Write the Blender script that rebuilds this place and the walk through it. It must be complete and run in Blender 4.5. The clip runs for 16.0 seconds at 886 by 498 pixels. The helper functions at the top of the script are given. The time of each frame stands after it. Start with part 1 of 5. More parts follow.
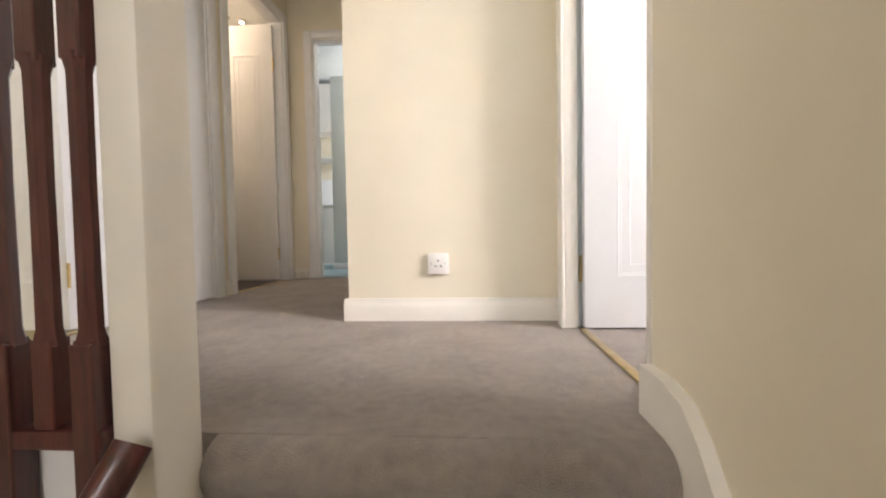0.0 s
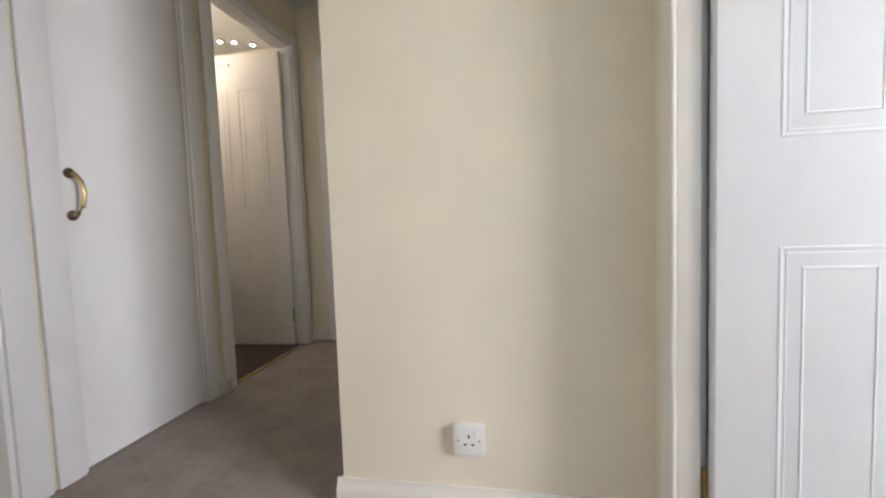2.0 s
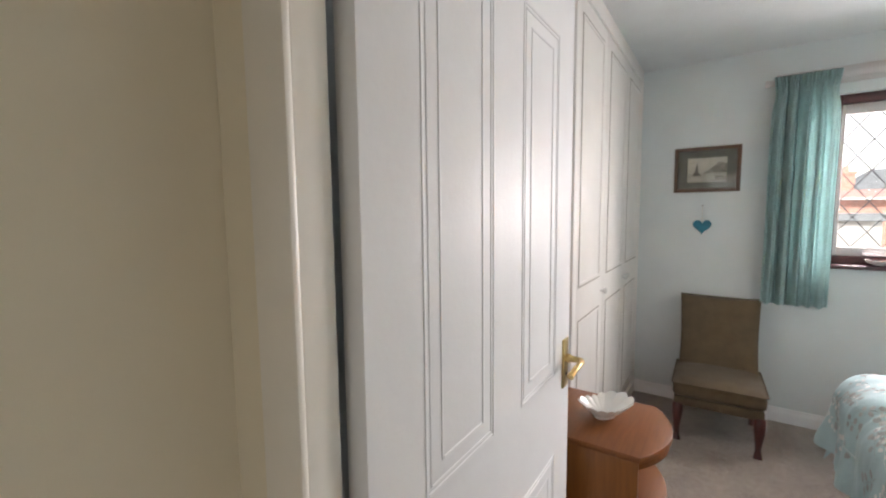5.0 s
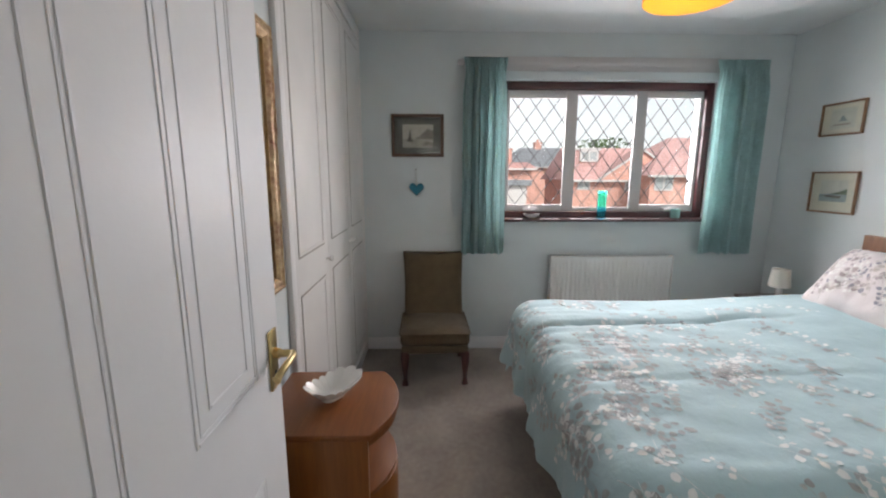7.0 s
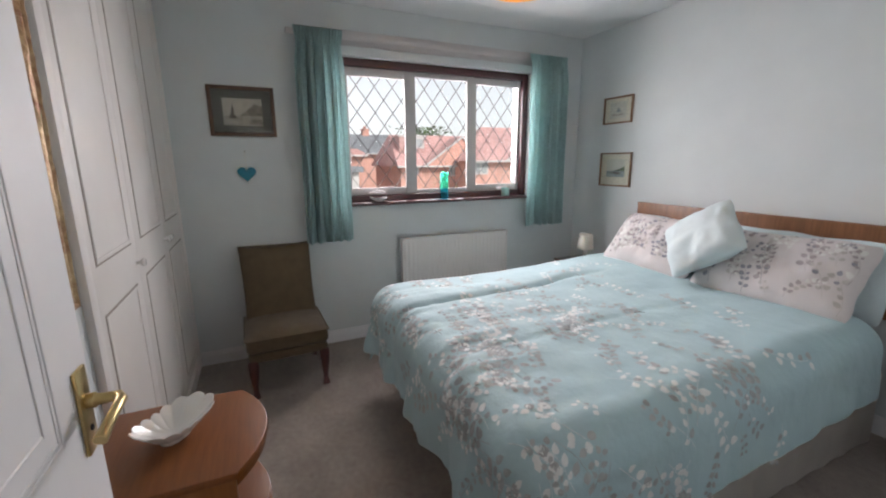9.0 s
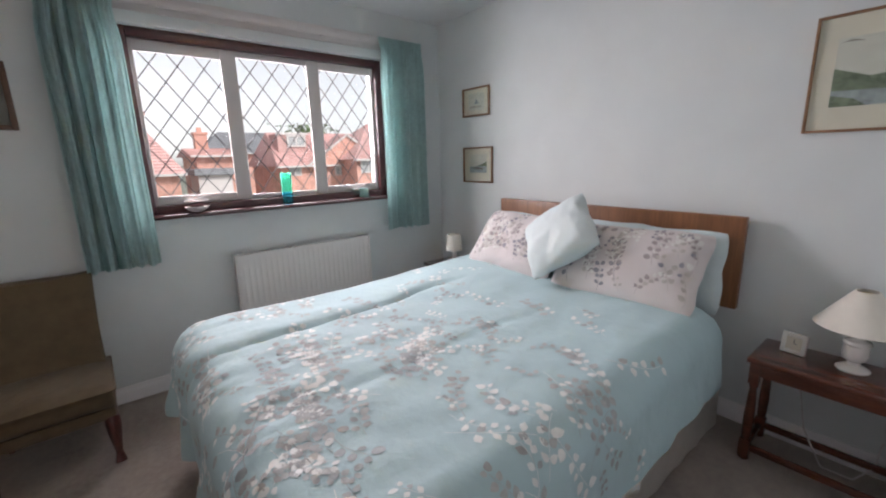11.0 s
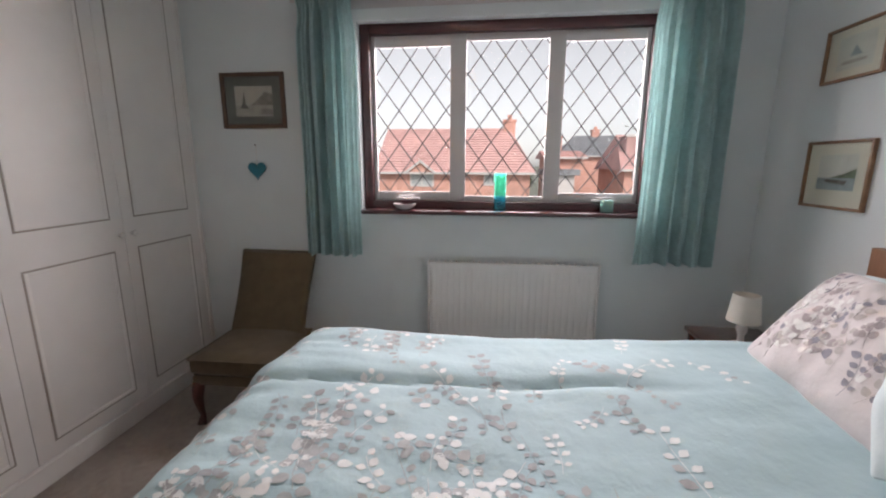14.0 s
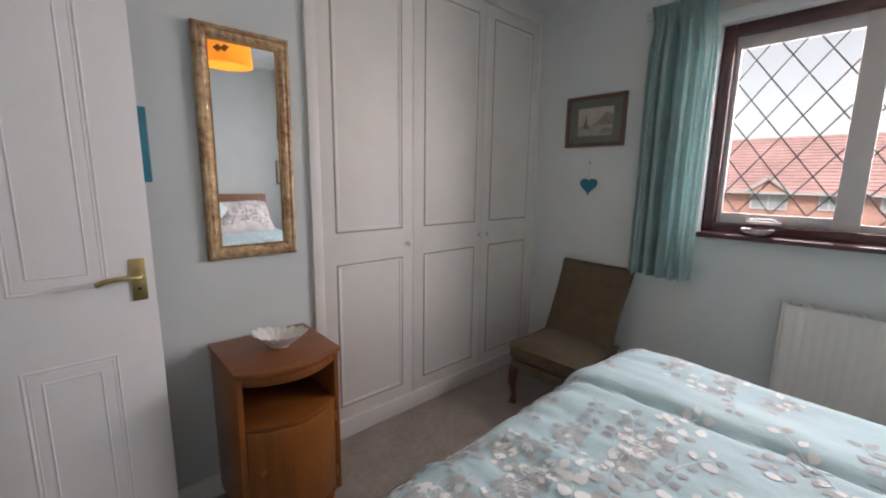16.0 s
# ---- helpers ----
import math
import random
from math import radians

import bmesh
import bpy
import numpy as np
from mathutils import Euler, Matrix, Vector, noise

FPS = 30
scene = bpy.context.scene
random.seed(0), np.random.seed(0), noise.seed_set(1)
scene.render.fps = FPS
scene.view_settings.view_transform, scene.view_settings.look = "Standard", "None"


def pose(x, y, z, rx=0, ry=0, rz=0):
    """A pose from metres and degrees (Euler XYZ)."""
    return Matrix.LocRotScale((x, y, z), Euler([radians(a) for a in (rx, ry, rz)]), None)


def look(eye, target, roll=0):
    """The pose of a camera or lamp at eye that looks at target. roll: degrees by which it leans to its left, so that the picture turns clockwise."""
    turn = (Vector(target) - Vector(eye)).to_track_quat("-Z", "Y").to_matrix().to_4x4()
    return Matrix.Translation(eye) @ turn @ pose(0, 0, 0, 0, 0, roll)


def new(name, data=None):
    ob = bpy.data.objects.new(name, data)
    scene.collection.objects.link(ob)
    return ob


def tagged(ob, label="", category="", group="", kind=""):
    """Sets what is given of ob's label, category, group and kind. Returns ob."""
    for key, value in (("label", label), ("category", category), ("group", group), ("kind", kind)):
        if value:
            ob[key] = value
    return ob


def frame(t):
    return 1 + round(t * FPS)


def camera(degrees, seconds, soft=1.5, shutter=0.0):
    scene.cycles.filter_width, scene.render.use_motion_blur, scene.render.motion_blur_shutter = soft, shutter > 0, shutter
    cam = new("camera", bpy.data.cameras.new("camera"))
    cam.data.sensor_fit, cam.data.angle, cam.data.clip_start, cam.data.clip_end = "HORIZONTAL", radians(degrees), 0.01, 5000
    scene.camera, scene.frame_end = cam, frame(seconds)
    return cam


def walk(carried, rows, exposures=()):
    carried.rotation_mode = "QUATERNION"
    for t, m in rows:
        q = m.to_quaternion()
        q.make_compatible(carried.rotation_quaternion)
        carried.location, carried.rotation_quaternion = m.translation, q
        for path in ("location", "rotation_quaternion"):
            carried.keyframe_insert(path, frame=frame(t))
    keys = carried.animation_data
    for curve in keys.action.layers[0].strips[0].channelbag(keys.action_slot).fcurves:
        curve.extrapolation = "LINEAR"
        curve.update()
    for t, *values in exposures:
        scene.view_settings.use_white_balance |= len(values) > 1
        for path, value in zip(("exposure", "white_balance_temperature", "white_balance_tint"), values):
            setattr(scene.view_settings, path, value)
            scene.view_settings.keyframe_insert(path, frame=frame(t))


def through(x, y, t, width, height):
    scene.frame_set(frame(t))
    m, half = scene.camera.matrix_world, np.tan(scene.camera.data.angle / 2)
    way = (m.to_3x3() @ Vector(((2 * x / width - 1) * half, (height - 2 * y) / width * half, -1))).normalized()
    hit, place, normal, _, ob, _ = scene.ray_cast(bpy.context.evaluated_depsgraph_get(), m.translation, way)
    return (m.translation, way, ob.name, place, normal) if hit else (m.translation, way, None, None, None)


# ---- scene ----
cam = camera(94.5, 16.0, soft=2.1)
PATH = [
    (0, (0.273, -0.117, 0.368), (0.133, 1.877, 0.295), -1.0),
    (0.5, (0.305, 0.041, 0.507), (0.002, 2.017, 0.434), -1.3),
    (1, (0.29, 0.186, 0.646), (-0.107, 2.144, 0.568), -1.3),
    (1.5, (0.26, 0.301, 0.77), (-0.156, 2.254, 0.654), -1.6),
    (2, (0.277, 0.487, 0.86), (-0.077, 2.452, 0.733), -2.1),
    (2.5, (0.219, 0.621, 1.019), (0.033, 2.61, 0.925), -2.0),
    (3, (0.132, 0.752, 1.203), (0.215, 2.747, 1.096), -1.7),
    (3.5, (0.151, 0.86, 1.244), (0.569, 2.812, 1.125), -1.3),
    (4, (0.243, 0.961, 1.368), (1.151, 2.739, 1.242), -0.4),
    (4.5, (0.337, 1.029, 1.395), (1.663, 2.521, 1.274), -1.0),
    (5, (0.35, 1.088, 1.441), (1.994, 2.211, 1.259), -0.6),
    (7.3, (0.633, 1.08, 1.409), (2.594, 0.905, 1.052), -0.0),
    (7.5, (0.651, 1.097, 1.399), (2.602, 0.839, 1.042), -0.1),
    (8, (0.679, 1.145, 1.403), (2.587, 0.685, 1.018), -0.1),
    (8.5, (0.702, 1.167, 1.396), (2.553, 0.528, 0.989), -0.1),
    (9, (0.718, 1.168, 1.385), (2.5, 0.361, 0.97), -0.4),
    (9.5, (0.71, 1.098, 1.37), (2.404, 0.122, 0.948), -0.9),
    (10, (0.738, 1.001, 1.364), (2.318, -0.151, 0.943), -1.5),
    (10.2, (0.761, 0.95, 1.384), (2.277, -0.281, 0.949), -1.5),
    (12.3, (1.173, 0.297, 1.353), (2.771, -0.836, 0.949), -2.3),
    (12.5, (1.207, 0.234, 1.357), (2.873, -0.79, 0.939), -2.1),
    (13, (1.363, 0.079, 1.369), (3.166, -0.668, 0.929), -1.8),
    (13.5, (1.435, -0.094, 1.362), (3.36, -0.419, 0.928), -1.1),
    (14, (1.429, -0.222, 1.347), (3.375, 0.013, 0.947), 0.2),
    (14.5, (1.397, -0.24, 1.335), (3.238, 0.452, 0.97), 0.6),
    (15, (1.385, -0.23, 1.34), (3.075, 0.785, 1.004), 0.6),
    (15.5, (1.35, -0.204, 1.347), (2.884, 1.035, 1.013), 0.7),
    (16, (1.323, -0.155, 1.348), (2.646, 1.307, 1.009), 0.8),
]
walk(cam, [(t, look(eye, target, roll)) for t, eye, target, roll in PATH], exposures=[
    (0.0, 2.4, 6700, 14), (0.5, 2.18, 6350, 12), (1.0, 1.95, 6100, 11), (2.0, 1.8, 6150, 11), (2.5, 1.72, 6300, 12), (3.5, 1.42, 6450, 14), (4.0, 1.22, 6350, 13),
    (4.5, 1.0, 6300, 12), (5.0, 1.0, 6750, 12), (7.5, 0.16, 6500, 12), (9.0, 0.18, 6550, 14), (10.0, 0.22, 6550, 15), (12.5, 0.03, 6700, 20), (14.0, -0.03, 6750, 18), (16.0, 0.02, 6650, 16)])

# ---- world and light ----
world = bpy.data.worlds.new("overcast_sky")
scene.world = world
world.use_nodes = True
wn = world.node_tree
sky = wn.nodes.new("ShaderNodeTexSky")
sky.sky_type = "NISHITA"
sky.sun_disc = False
sky.sun_elevation = radians(42)
sky.sun_rotation = radians(250)
grey = wn.nodes.new("ShaderNodeHueSaturation")
grey.inputs["Saturation"].default_value = 0.16
grey.inputs["Value"].default_value = 1.1
wn.links.new(sky.outputs[0], grey.inputs["Color"])
wn.links.new(grey.outputs[0], wn.nodes["Background"].inputs[0])
wn.nodes["Background"].inputs[1].default_value = 0.15

sun = bpy.data.lights.new("sun", "SUN")
sun.energy, sun.angle, sun.color = 3.8, radians(20), (1.0, 0.96, 0.9)
new("sun", sun).matrix_world = look((-30, -14, 30), (0, 0, 0))


def area_lamp(name, eye, target, sx, sy, watts, colour):
    lamp = bpy.data.lights.new(name, "AREA")
    lamp.shape, lamp.size, lamp.size_y = "RECTANGLE", sx, sy
    lamp.energy, lamp.color = watts, colour
    ob = new(name, lamp)
    ob.matrix_world = look(eye, target)
    return ob


def bulb(name, place, watts, colour, radius=0.04):
    lamp = bpy.data.lights.new(name, "POINT")
    lamp.energy, lamp.color, lamp.shadow_soft_size = watts, colour, radius
    ob = new(name, lamp)
    ob.location = place
    return ob


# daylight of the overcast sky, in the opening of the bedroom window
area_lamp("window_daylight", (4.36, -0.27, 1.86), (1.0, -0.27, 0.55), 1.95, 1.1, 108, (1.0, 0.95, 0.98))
bulb("bedroom_bulb", (2.225, 0.126, 2.16), 22, (1.0, 0.85, 0.68), 0.05)
bulb("hall_bulb", (-0.17, 0.56, 2.1), 0.65, (1.0, 0.82, 0.68), 0.05)
bulb("bathroom_bulb", (-2.15, 2.9, 2.25), 4.2, (1.0, 0.8, 0.6), 0.04)
# fill lamps added in made-up, unseen wall openings beyond the landing and stairwell
area_lamp("end_room_fill", (0.55, 4.6, 1.6), (-2.0, 4.6, 1.0), 1.3, 1.1, 14, (0.85, 0.93, 1.0))
area_lamp("west_room_fill", (-4.15, 0.7, 1.6), (-1.3, 1.0, 1.0), 1.3, 1.1, 4, (0.92, 0.96, 1.0))
area_lamp("stairwell_fill", (-0.35, -2.66, 1.6), (-0.1, 1.3, 0.8), 1.2, 1.1, 2.6, (0.95, 0.97, 1.0))


# ---- materials ----
def material(name, colour, rough=0.6, metal=0.0, vary=0.06, scale=14.0, bump=0.0, bump_scale=120.0, stretch=(1, 1, 1), detail=4.0,
             second=None, spec=0.5, coat=0.0, per_object=0.0, sheen=0.0):
    """A principled material with mottling at two scales and fine relief."""
    m = bpy.data.materials.new(name)
    m.use_nodes = True
    nt = m.node_tree
    n, l = nt.nodes, nt.links
    bsdf = n["Principled BSDF"]
    bsdf.inputs["Roughness"].default_value = rough
    bsdf.inputs["Metallic"].default_value = metal
    bsdf.inputs["Specular IOR Level"].default_value = spec
    bsdf.inputs["Coat Weight"].default_value = coat
    bsdf.inputs["Sheen Weight"].default_value = sheen
    tc = n.new("ShaderNodeTexCoord")
    mp = n.new("ShaderNodeMapping")
    mp.inputs["Scale"].default_value = stretch
    l.new(tc.outputs["Object"], mp.inputs["Vector"])
    big, small = n.new("ShaderNodeTexNoise"), n.new("ShaderNodeTexNoise")
    big.inputs["Scale"].default_value, big.inputs["Detail"].default_value = scale * 0.18, 3
    small.inputs["Scale"].default_value, small.inputs["Detail"].default_value = scale, detail
    l.new(mp.outputs[0], big.inputs["Vector"])
    l.new(mp.outputs[0], small.inputs["Vector"])
    add = n.new("ShaderNodeMath")
    add.operation = "ADD"
    l.new(big.outputs["Fac"], add.inputs[0])
    l.new(small.outputs["Fac"], add.inputs[1])
    half = n.new("ShaderNodeMath")
    half.operation = "MULTIPLY"
    half.inputs[1].default_value = 0.5
    l.new(add.outputs[0], half.inputs[0])
    ramp = n.new("ShaderNodeValToRGB")
    other = second or [max(0.0, c * (1 - 3 * vary)) for c in colour]
    light = [min(1.0, c * (1 + vary)) for c in colour]
    ramp.color_ramp.elements[0].position, ramp.color_ramp.elements[1].position = 0.3, 0.66
    ramp.color_ramp.elements[0].color = (*other, 1)
    ramp.color_ramp.elements[1].color = (*light, 1)
    l.new(half.outputs[0], ramp.inputs[0])
    out = ramp.outputs[0]
    if per_object:
        info = n.new("ShaderNodeObjectInfo")
        span = n.new("ShaderNodeMapRange")
        span.inputs["To Min"].default_value, span.inputs["To Max"].default_value = 1 - per_object, 1 + per_object
        hs = n.new("ShaderNodeHueSaturation")
        l.new(info.outputs["Random"], span.inputs[0])
        l.new(span.outputs[0], hs.inputs["Value"])
        l.new(out, hs.inputs["Color"])
        out = hs.outputs[0]
    l.new(out, bsdf.inputs["Base Color"])
    if bump:
        tex = n.new("ShaderNodeTexNoise")
        tex.inputs["Scale"].default_value, tex.inputs["Detail"].default_value = bump_scale, 5
        l.new(mp.outputs[0], tex.inputs["Vector"])
        b = n.new("ShaderNodeBump")
        b.inputs["Strength"].default_value, b.inputs["Distance"].default_value = bump, 0.01
        l.new(tex.outputs["Fac"], b.inputs["Height"])
        l.new(b.outputs[0], bsdf.inputs["Normal"])
    return m


def cloth(name, colour, through=0.35, **more):
    """Woven cloth that lets part of the light through."""
    m = material(name, colour, 0.85, vary=0.06, scale=40, bump=0.25, bump_scale=520)
    nt = m.node_tree
    mix, tr = nt.nodes.new("ShaderNodeMixShader"), nt.nodes.new("ShaderNodeBsdfTranslucent")
    tr.inputs[0].default_value = (*[min(1, c * 1.15) for c in colour], 1)
    mix.inputs[0].default_value = through
    nt.links.new(nt.nodes["Principled BSDF"].outputs[0], mix.inputs[1])
    nt.links.new(tr.outputs[0], mix.inputs[2])
    nt.links.new(mix.outputs[0], nt.nodes["Material Output"].inputs["Surface"])
    return m


def wood(name, dark, light, grain=18.0, rough=0.35, axis=0, coat=0.2):
    """Straight grain along one axis, in two scales."""
    st = [9.0, 9.0, 9.0]
    st[axis] = 0.7
    return material(name, light, rough, 0, 0.05, grain, 0.06, 40, tuple(st), 6, dark, 0.5, coat)


M_CREAM = material("cream_wall_paint", (0.80, 0.73, 0.585), 0.75, vary=0.02, scale=5, bump=0.04, bump_scale=260)
M_BLUE = material("pale_blue_wall_paint", (0.655, 0.695, 0.695), 0.78, vary=0.02, scale=5, bump=0.06, bump_scale=260)
M_CEIL = material("ceiling_paint", (0.76, 0.78, 0.78), 0.85, vary=0.02, scale=6, bump=0.3, bump_scale=90)
M_WHITE = material("white_gloss_paint", (0.81, 0.81, 0.815), 0.47, vary=0.015, scale=9, bump=0.03, bump_scale=60, spec=0.3)
M_WARD = material("off_white_wardrobe_paint", (0.82, 0.79, 0.755), 0.5, vary=0.02, scale=7, bump=0.05, bump_scale=150)
M_PANELLINE = material("dark_panel_line", (0.36, 0.315, 0.27), 0.55, vary=0.03, scale=20)
M_TRIM = material("cream_trim_paint", (0.80, 0.76, 0.69), 0.4, vary=0.02, scale=9, bump=0.03, bump_scale=70)
M_DARKGAP = material("deep_shadow_board", (0.05, 0.05, 0.05), 0.9, vary=0.1)
M_UPVC = material("white_window_plastic", (0.58, 0.55, 0.54), 0.4, vary=0.01, scale=8)
M_MAHOG = wood("mahogany_stain", (0.035, 0.008, 0.008), (0.11, 0.025, 0.02), rough=0.3, axis=2, coat=0.4)
M_FRAMEWOOD = wood("dark_red_window_frame", (0.035, 0.008, 0.01), (0.085, 0.02, 0.022), rough=0.3, axis=1, coat=0.5)
M_TABLE = wood("dark_polished_wood", (0.05, 0.014, 0.01), (0.15, 0.05, 0.03), rough=0.25, axis=0, coat=0.5)
M_TEAK = wood("teak_veneer", (0.165, 0.048, 0.009), (0.225, 0.071, 0.013), grain=14, rough=0.42, axis=0, coat=0.1)
M_TEAKV = wood("teak_veneer_upright", (0.185, 0.058, 0.010), (0.255, 0.087, 0.016), grain=14, rough=0.35, axis=2, coat=0.25)
M_HEADB = wood("walnut_headboard_veneer", (0.14, 0.054, 0.02), (0.25, 0.105, 0.042), grain=10, rough=0.45, axis=2, coat=0.1)
M_VELVET = material("olive_brown_velvet", (0.12, 0.084, 0.046), 0.9, vary=0.12, scale=16, bump=0.35, bump_scale=420, second=(0.078, 0.054, 0.03), sheen=0.1)
M_CURTAIN = cloth("sea_green_curtain_cloth", (0.475, 0.645, 0.635), 0.06)
M_DUVET = material("duck_egg_cotton", (0.415, 0.57, 0.60), 0.78, vary=0.03, scale=6, bump=0.4, bump_scale=20, sheen=0.1)
M_PILLOW = material("pinkish_white_cotton", (0.70, 0.65, 0.64), 0.8, vary=0.03, scale=8, bump=0.45, bump_scale=16)
M_PLAINPILLOW = material("pale_blue_cotton", (0.63, 0.73, 0.745), 0.8, vary=0.02, scale=8, bump=0.2, bump_scale=60)
M_CUSHION = material("pale_blue_satin_cushion", (0.61, 0.69, 0.695), 0.7, vary=0.02, scale=8, bump=0.4, bump_scale=13)
M_LEAF_T = material("taupe_leaf_print", (0.44, 0.385, 0.385), 0.8, vary=0.1, scale=60)
M_LEAF_W = material("white_leaf_print", (0.80, 0.79, 0.76), 0.65, vary=0.05, scale=60)
M_LEAF_P = material("rosy_beige_leaf_print", (0.56, 0.52, 0.49), 0.8, vary=0.08, scale=60)
M_LEAF_G = material("slate_leaf_print", (0.33, 0.32, 0.36), 0.8, vary=0.1, scale=60)
M_PRINT_T = material("faded_taupe_print", (0.41, 0.435, 0.45), 0.8, vary=0.1, scale=60)
M_PRINT_W = material("faded_white_print", (0.78, 0.80, 0.79), 0.7, vary=0.05, scale=60)
M_PRINT_P = material("faded_beige_print", (0.47, 0.49, 0.49), 0.8, vary=0.08, scale=60)
M_PRINT_G = material("faded_slate_print", (0.41, 0.41, 0.415), 0.8, vary=0.1, scale=60)
M_VALANCE = material("cream_valance_cloth", (0.87, 0.83, 0.76), 0.85, vary=0.03, scale=10, bump=0.2, bump_scale=300)
M_BRASS = material("worn_brass", (0.62, 0.47, 0.22), 0.3, 1.0, 0.12, 30, 0.05, 90)
M_BRONZE = material("dull_bronze", (0.20, 0.15, 0.10), 0.4, 1.0, 0.15, 40)
M_GILT = material("antique_gilt", (0.42, 0.25, 0.09), 0.42, 0.6, 0.3, 26, 0.3, 60, second=(0.10, 0.045, 0.02))
M_GILT2 = material("speckled_gilt", (0.55, 0.42, 0.24), 0.42, 0.5, 0.3, 45, 0.6, 45, second=(0.20, 0.06, 0.03))
M_DARKFRAME = wood("dark_brown_frame_wood", (0.045, 0.022, 0.012), (0.12, 0.06, 0.03), rough=0.4, axis=1)
M_THINFRAME = wood("thin_brown_frame_wood", (0.14, 0.07, 0.035), (0.27, 0.14, 0.07), rough=0.4, axis=0)
M_BROWNMAT = material("brown_picture_mount", (0.16, 0.11, 0.085), 0.9, vary=0.05, scale=40)
M_CREAMMAT = material("cream_picture_mount", (0.70, 0.66, 0.56), 0.9, vary=0.03, scale=20)
M_GREYMAT = material("grey_green_picture_mount", (0.16, 0.155, 0.14), 0.9, vary=0.05, scale=30)
M_CERAMIC = material("white_glazed_ceramic", (0.82, 0.80, 0.76), 0.18, vary=0.02, scale=12, coat=0.4)
M_SHADE = material("cream_lampshade_cloth", (0.78, 0.74, 0.66), 0.85, vary=0.02, scale=30, bump=0.1, bump_scale=300)
M_RAD = material("white_radiator_enamel", (0.77, 0.74, 0.71), 0.35, vary=0.015, scale=9)
M_TEAL = material("teal_enamel", (0.015, 0.19, 0.27), 0.4, vary=0.1, scale=40)
M_SOCKET = material("white_socket_plastic", (0.80, 0.78, 0.74), 0.35, vary=0.01)
M_BLACK = material("dark_slot", (0.02, 0.015, 0.015), 0.6, vary=0.05)
M_DARKFLOOR = wood("dark_bathroom_floor", (0.018, 0.010, 0.008), (0.05, 0.03, 0.022), rough=0.35, axis=1)
M_OLIVE = material("olive_carpet", (0.30, 0.25, 0.12), 0.95, vary=0.08, scale=70, bump=0.6, bump_scale=500)
M_BLUECARPET = material("pale_blue_carpet", (0.40, 0.52, 0.56), 0.95, vary=0.06, scale=60, bump=0.6, bump_scale=500)
M_LEAD = material("lead_strip", (0.16, 0.16, 0.17), 0.55, 0.4, 0.08, 60)
M_ROOF = material("red_concrete_tile", (0.58, 0.36, 0.34), 0.8, vary=0.1, scale=3, bump=0.2, bump_scale=20, per_object=0.08)
M_GREYROOF = material("grey_slate", (0.25, 0.26, 0.28), 0.8, vary=0.1, scale=3)
M_BRICK = material("orange_brick", (0.68, 0.37, 0.30), 0.85, vary=0.14, scale=9, bump=0.2, bump_scale=30, per_object=0.08)
M_GROUND = material("pale_paving_and_grass", (0.22, 0.23, 0.19), 0.95, vary=0.2, scale=0.8)
M_FOLIAGE = material("leaf_green", (0.11, 0.18, 0.065), 0.8, vary=0.3, scale=6)
M_HOUSEGLASS = material("distant_window_glass", (0.42, 0.44, 0.45), 0.1, vary=0.1, scale=2)


def carpet_material(name, light, dark):
    m = material(name, light, 0.98, vary=0.05, scale=34, bump=0.9, bump_scale=330, second=dark, spec=0.1, sheen=0.25, detail=8)
    return m


M_CARPET = carpet_material("taupe_carpet", (0.41, 0.35, 0.30), (0.28, 0.235, 0.20))


def glass_material(name, colour=(1, 1, 1), rough=0.0, tint_only=False, gloss_most=0.3):
    m = bpy.data.materials.new(name)
    m.use_nodes = True
    nt = m.node_tree
    b = nt.nodes["Principled BSDF"]
    b.inputs["Base Color"].default_value = (*colour, 1)
    b.inputs["Transmission Weight"].default_value = 1.0
    b.inputs["Roughness"].default_value = rough
    b.inputs["IOR"].default_value = 1.45
    if tint_only:
        mix, clear, gloss = nt.nodes.new("ShaderNodeMixShader"), nt.nodes.new("ShaderNodeBsdfTransparent"), nt.nodes.new("ShaderNodeBsdfGlossy")
        clear.inputs[0].default_value = (*colour, 1)
        gloss.inputs["Roughness"].default_value = 0.02
        edge, curve = nt.nodes.new("ShaderNodeLayerWeight"), nt.nodes.new("ShaderNodeMapRange")
        edge.inputs["Blend"].default_value = 0.13
        curve.inputs["To Min"].default_value, curve.inputs["To Max"].default_value = gloss_most * 0.08, gloss_most
        nt.links.new(edge.outputs["Facing"], curve.inputs[0])
        nt.links.new(curve.outputs[0], mix.inputs[0])
        nt.links.new(clear.outputs[0], mix.inputs[1])
        nt.links.new(gloss.outputs[0], mix.inputs[2])
        nt.links.new(mix.outputs[0], nt.nodes["Material Output"].inputs["Surface"])
    return m


M_PANE = glass_material("window_glass", (0.95, 0.97, 0.97), tint_only=True)
M_PICGLASS = glass_material("picture_glass", (0.97, 0.98, 0.97), tint_only=True, gloss_most=0.14)
M_GREENGLASS = glass_material("green_glass", (0.22, 0.92, 0.70), 0.25)
M_BLUEGLASS = glass_material("turquoise_glass", (0.12, 0.74, 0.88), 0.25)
M_AQUAGLASS = glass_material("frosted_aqua_glass", (0.62, 0.95, 0.90), 0.4)
M_MIRROR = bpy.data.materials.new("silvered_mirror")
M_MIRROR.use_nodes = True
M_MIRROR.node_tree.nodes["Principled BSDF"].inputs["Base Color"].default_value = (0.9, 0.92, 0.92, 1)
M_MIRROR.node_tree.nodes["Principled BSDF"].inputs["Metallic"].default_value = 1.0
M_MIRROR.node_tree.nodes["Principled BSDF"].inputs["Roughness"].default_value = 0.01


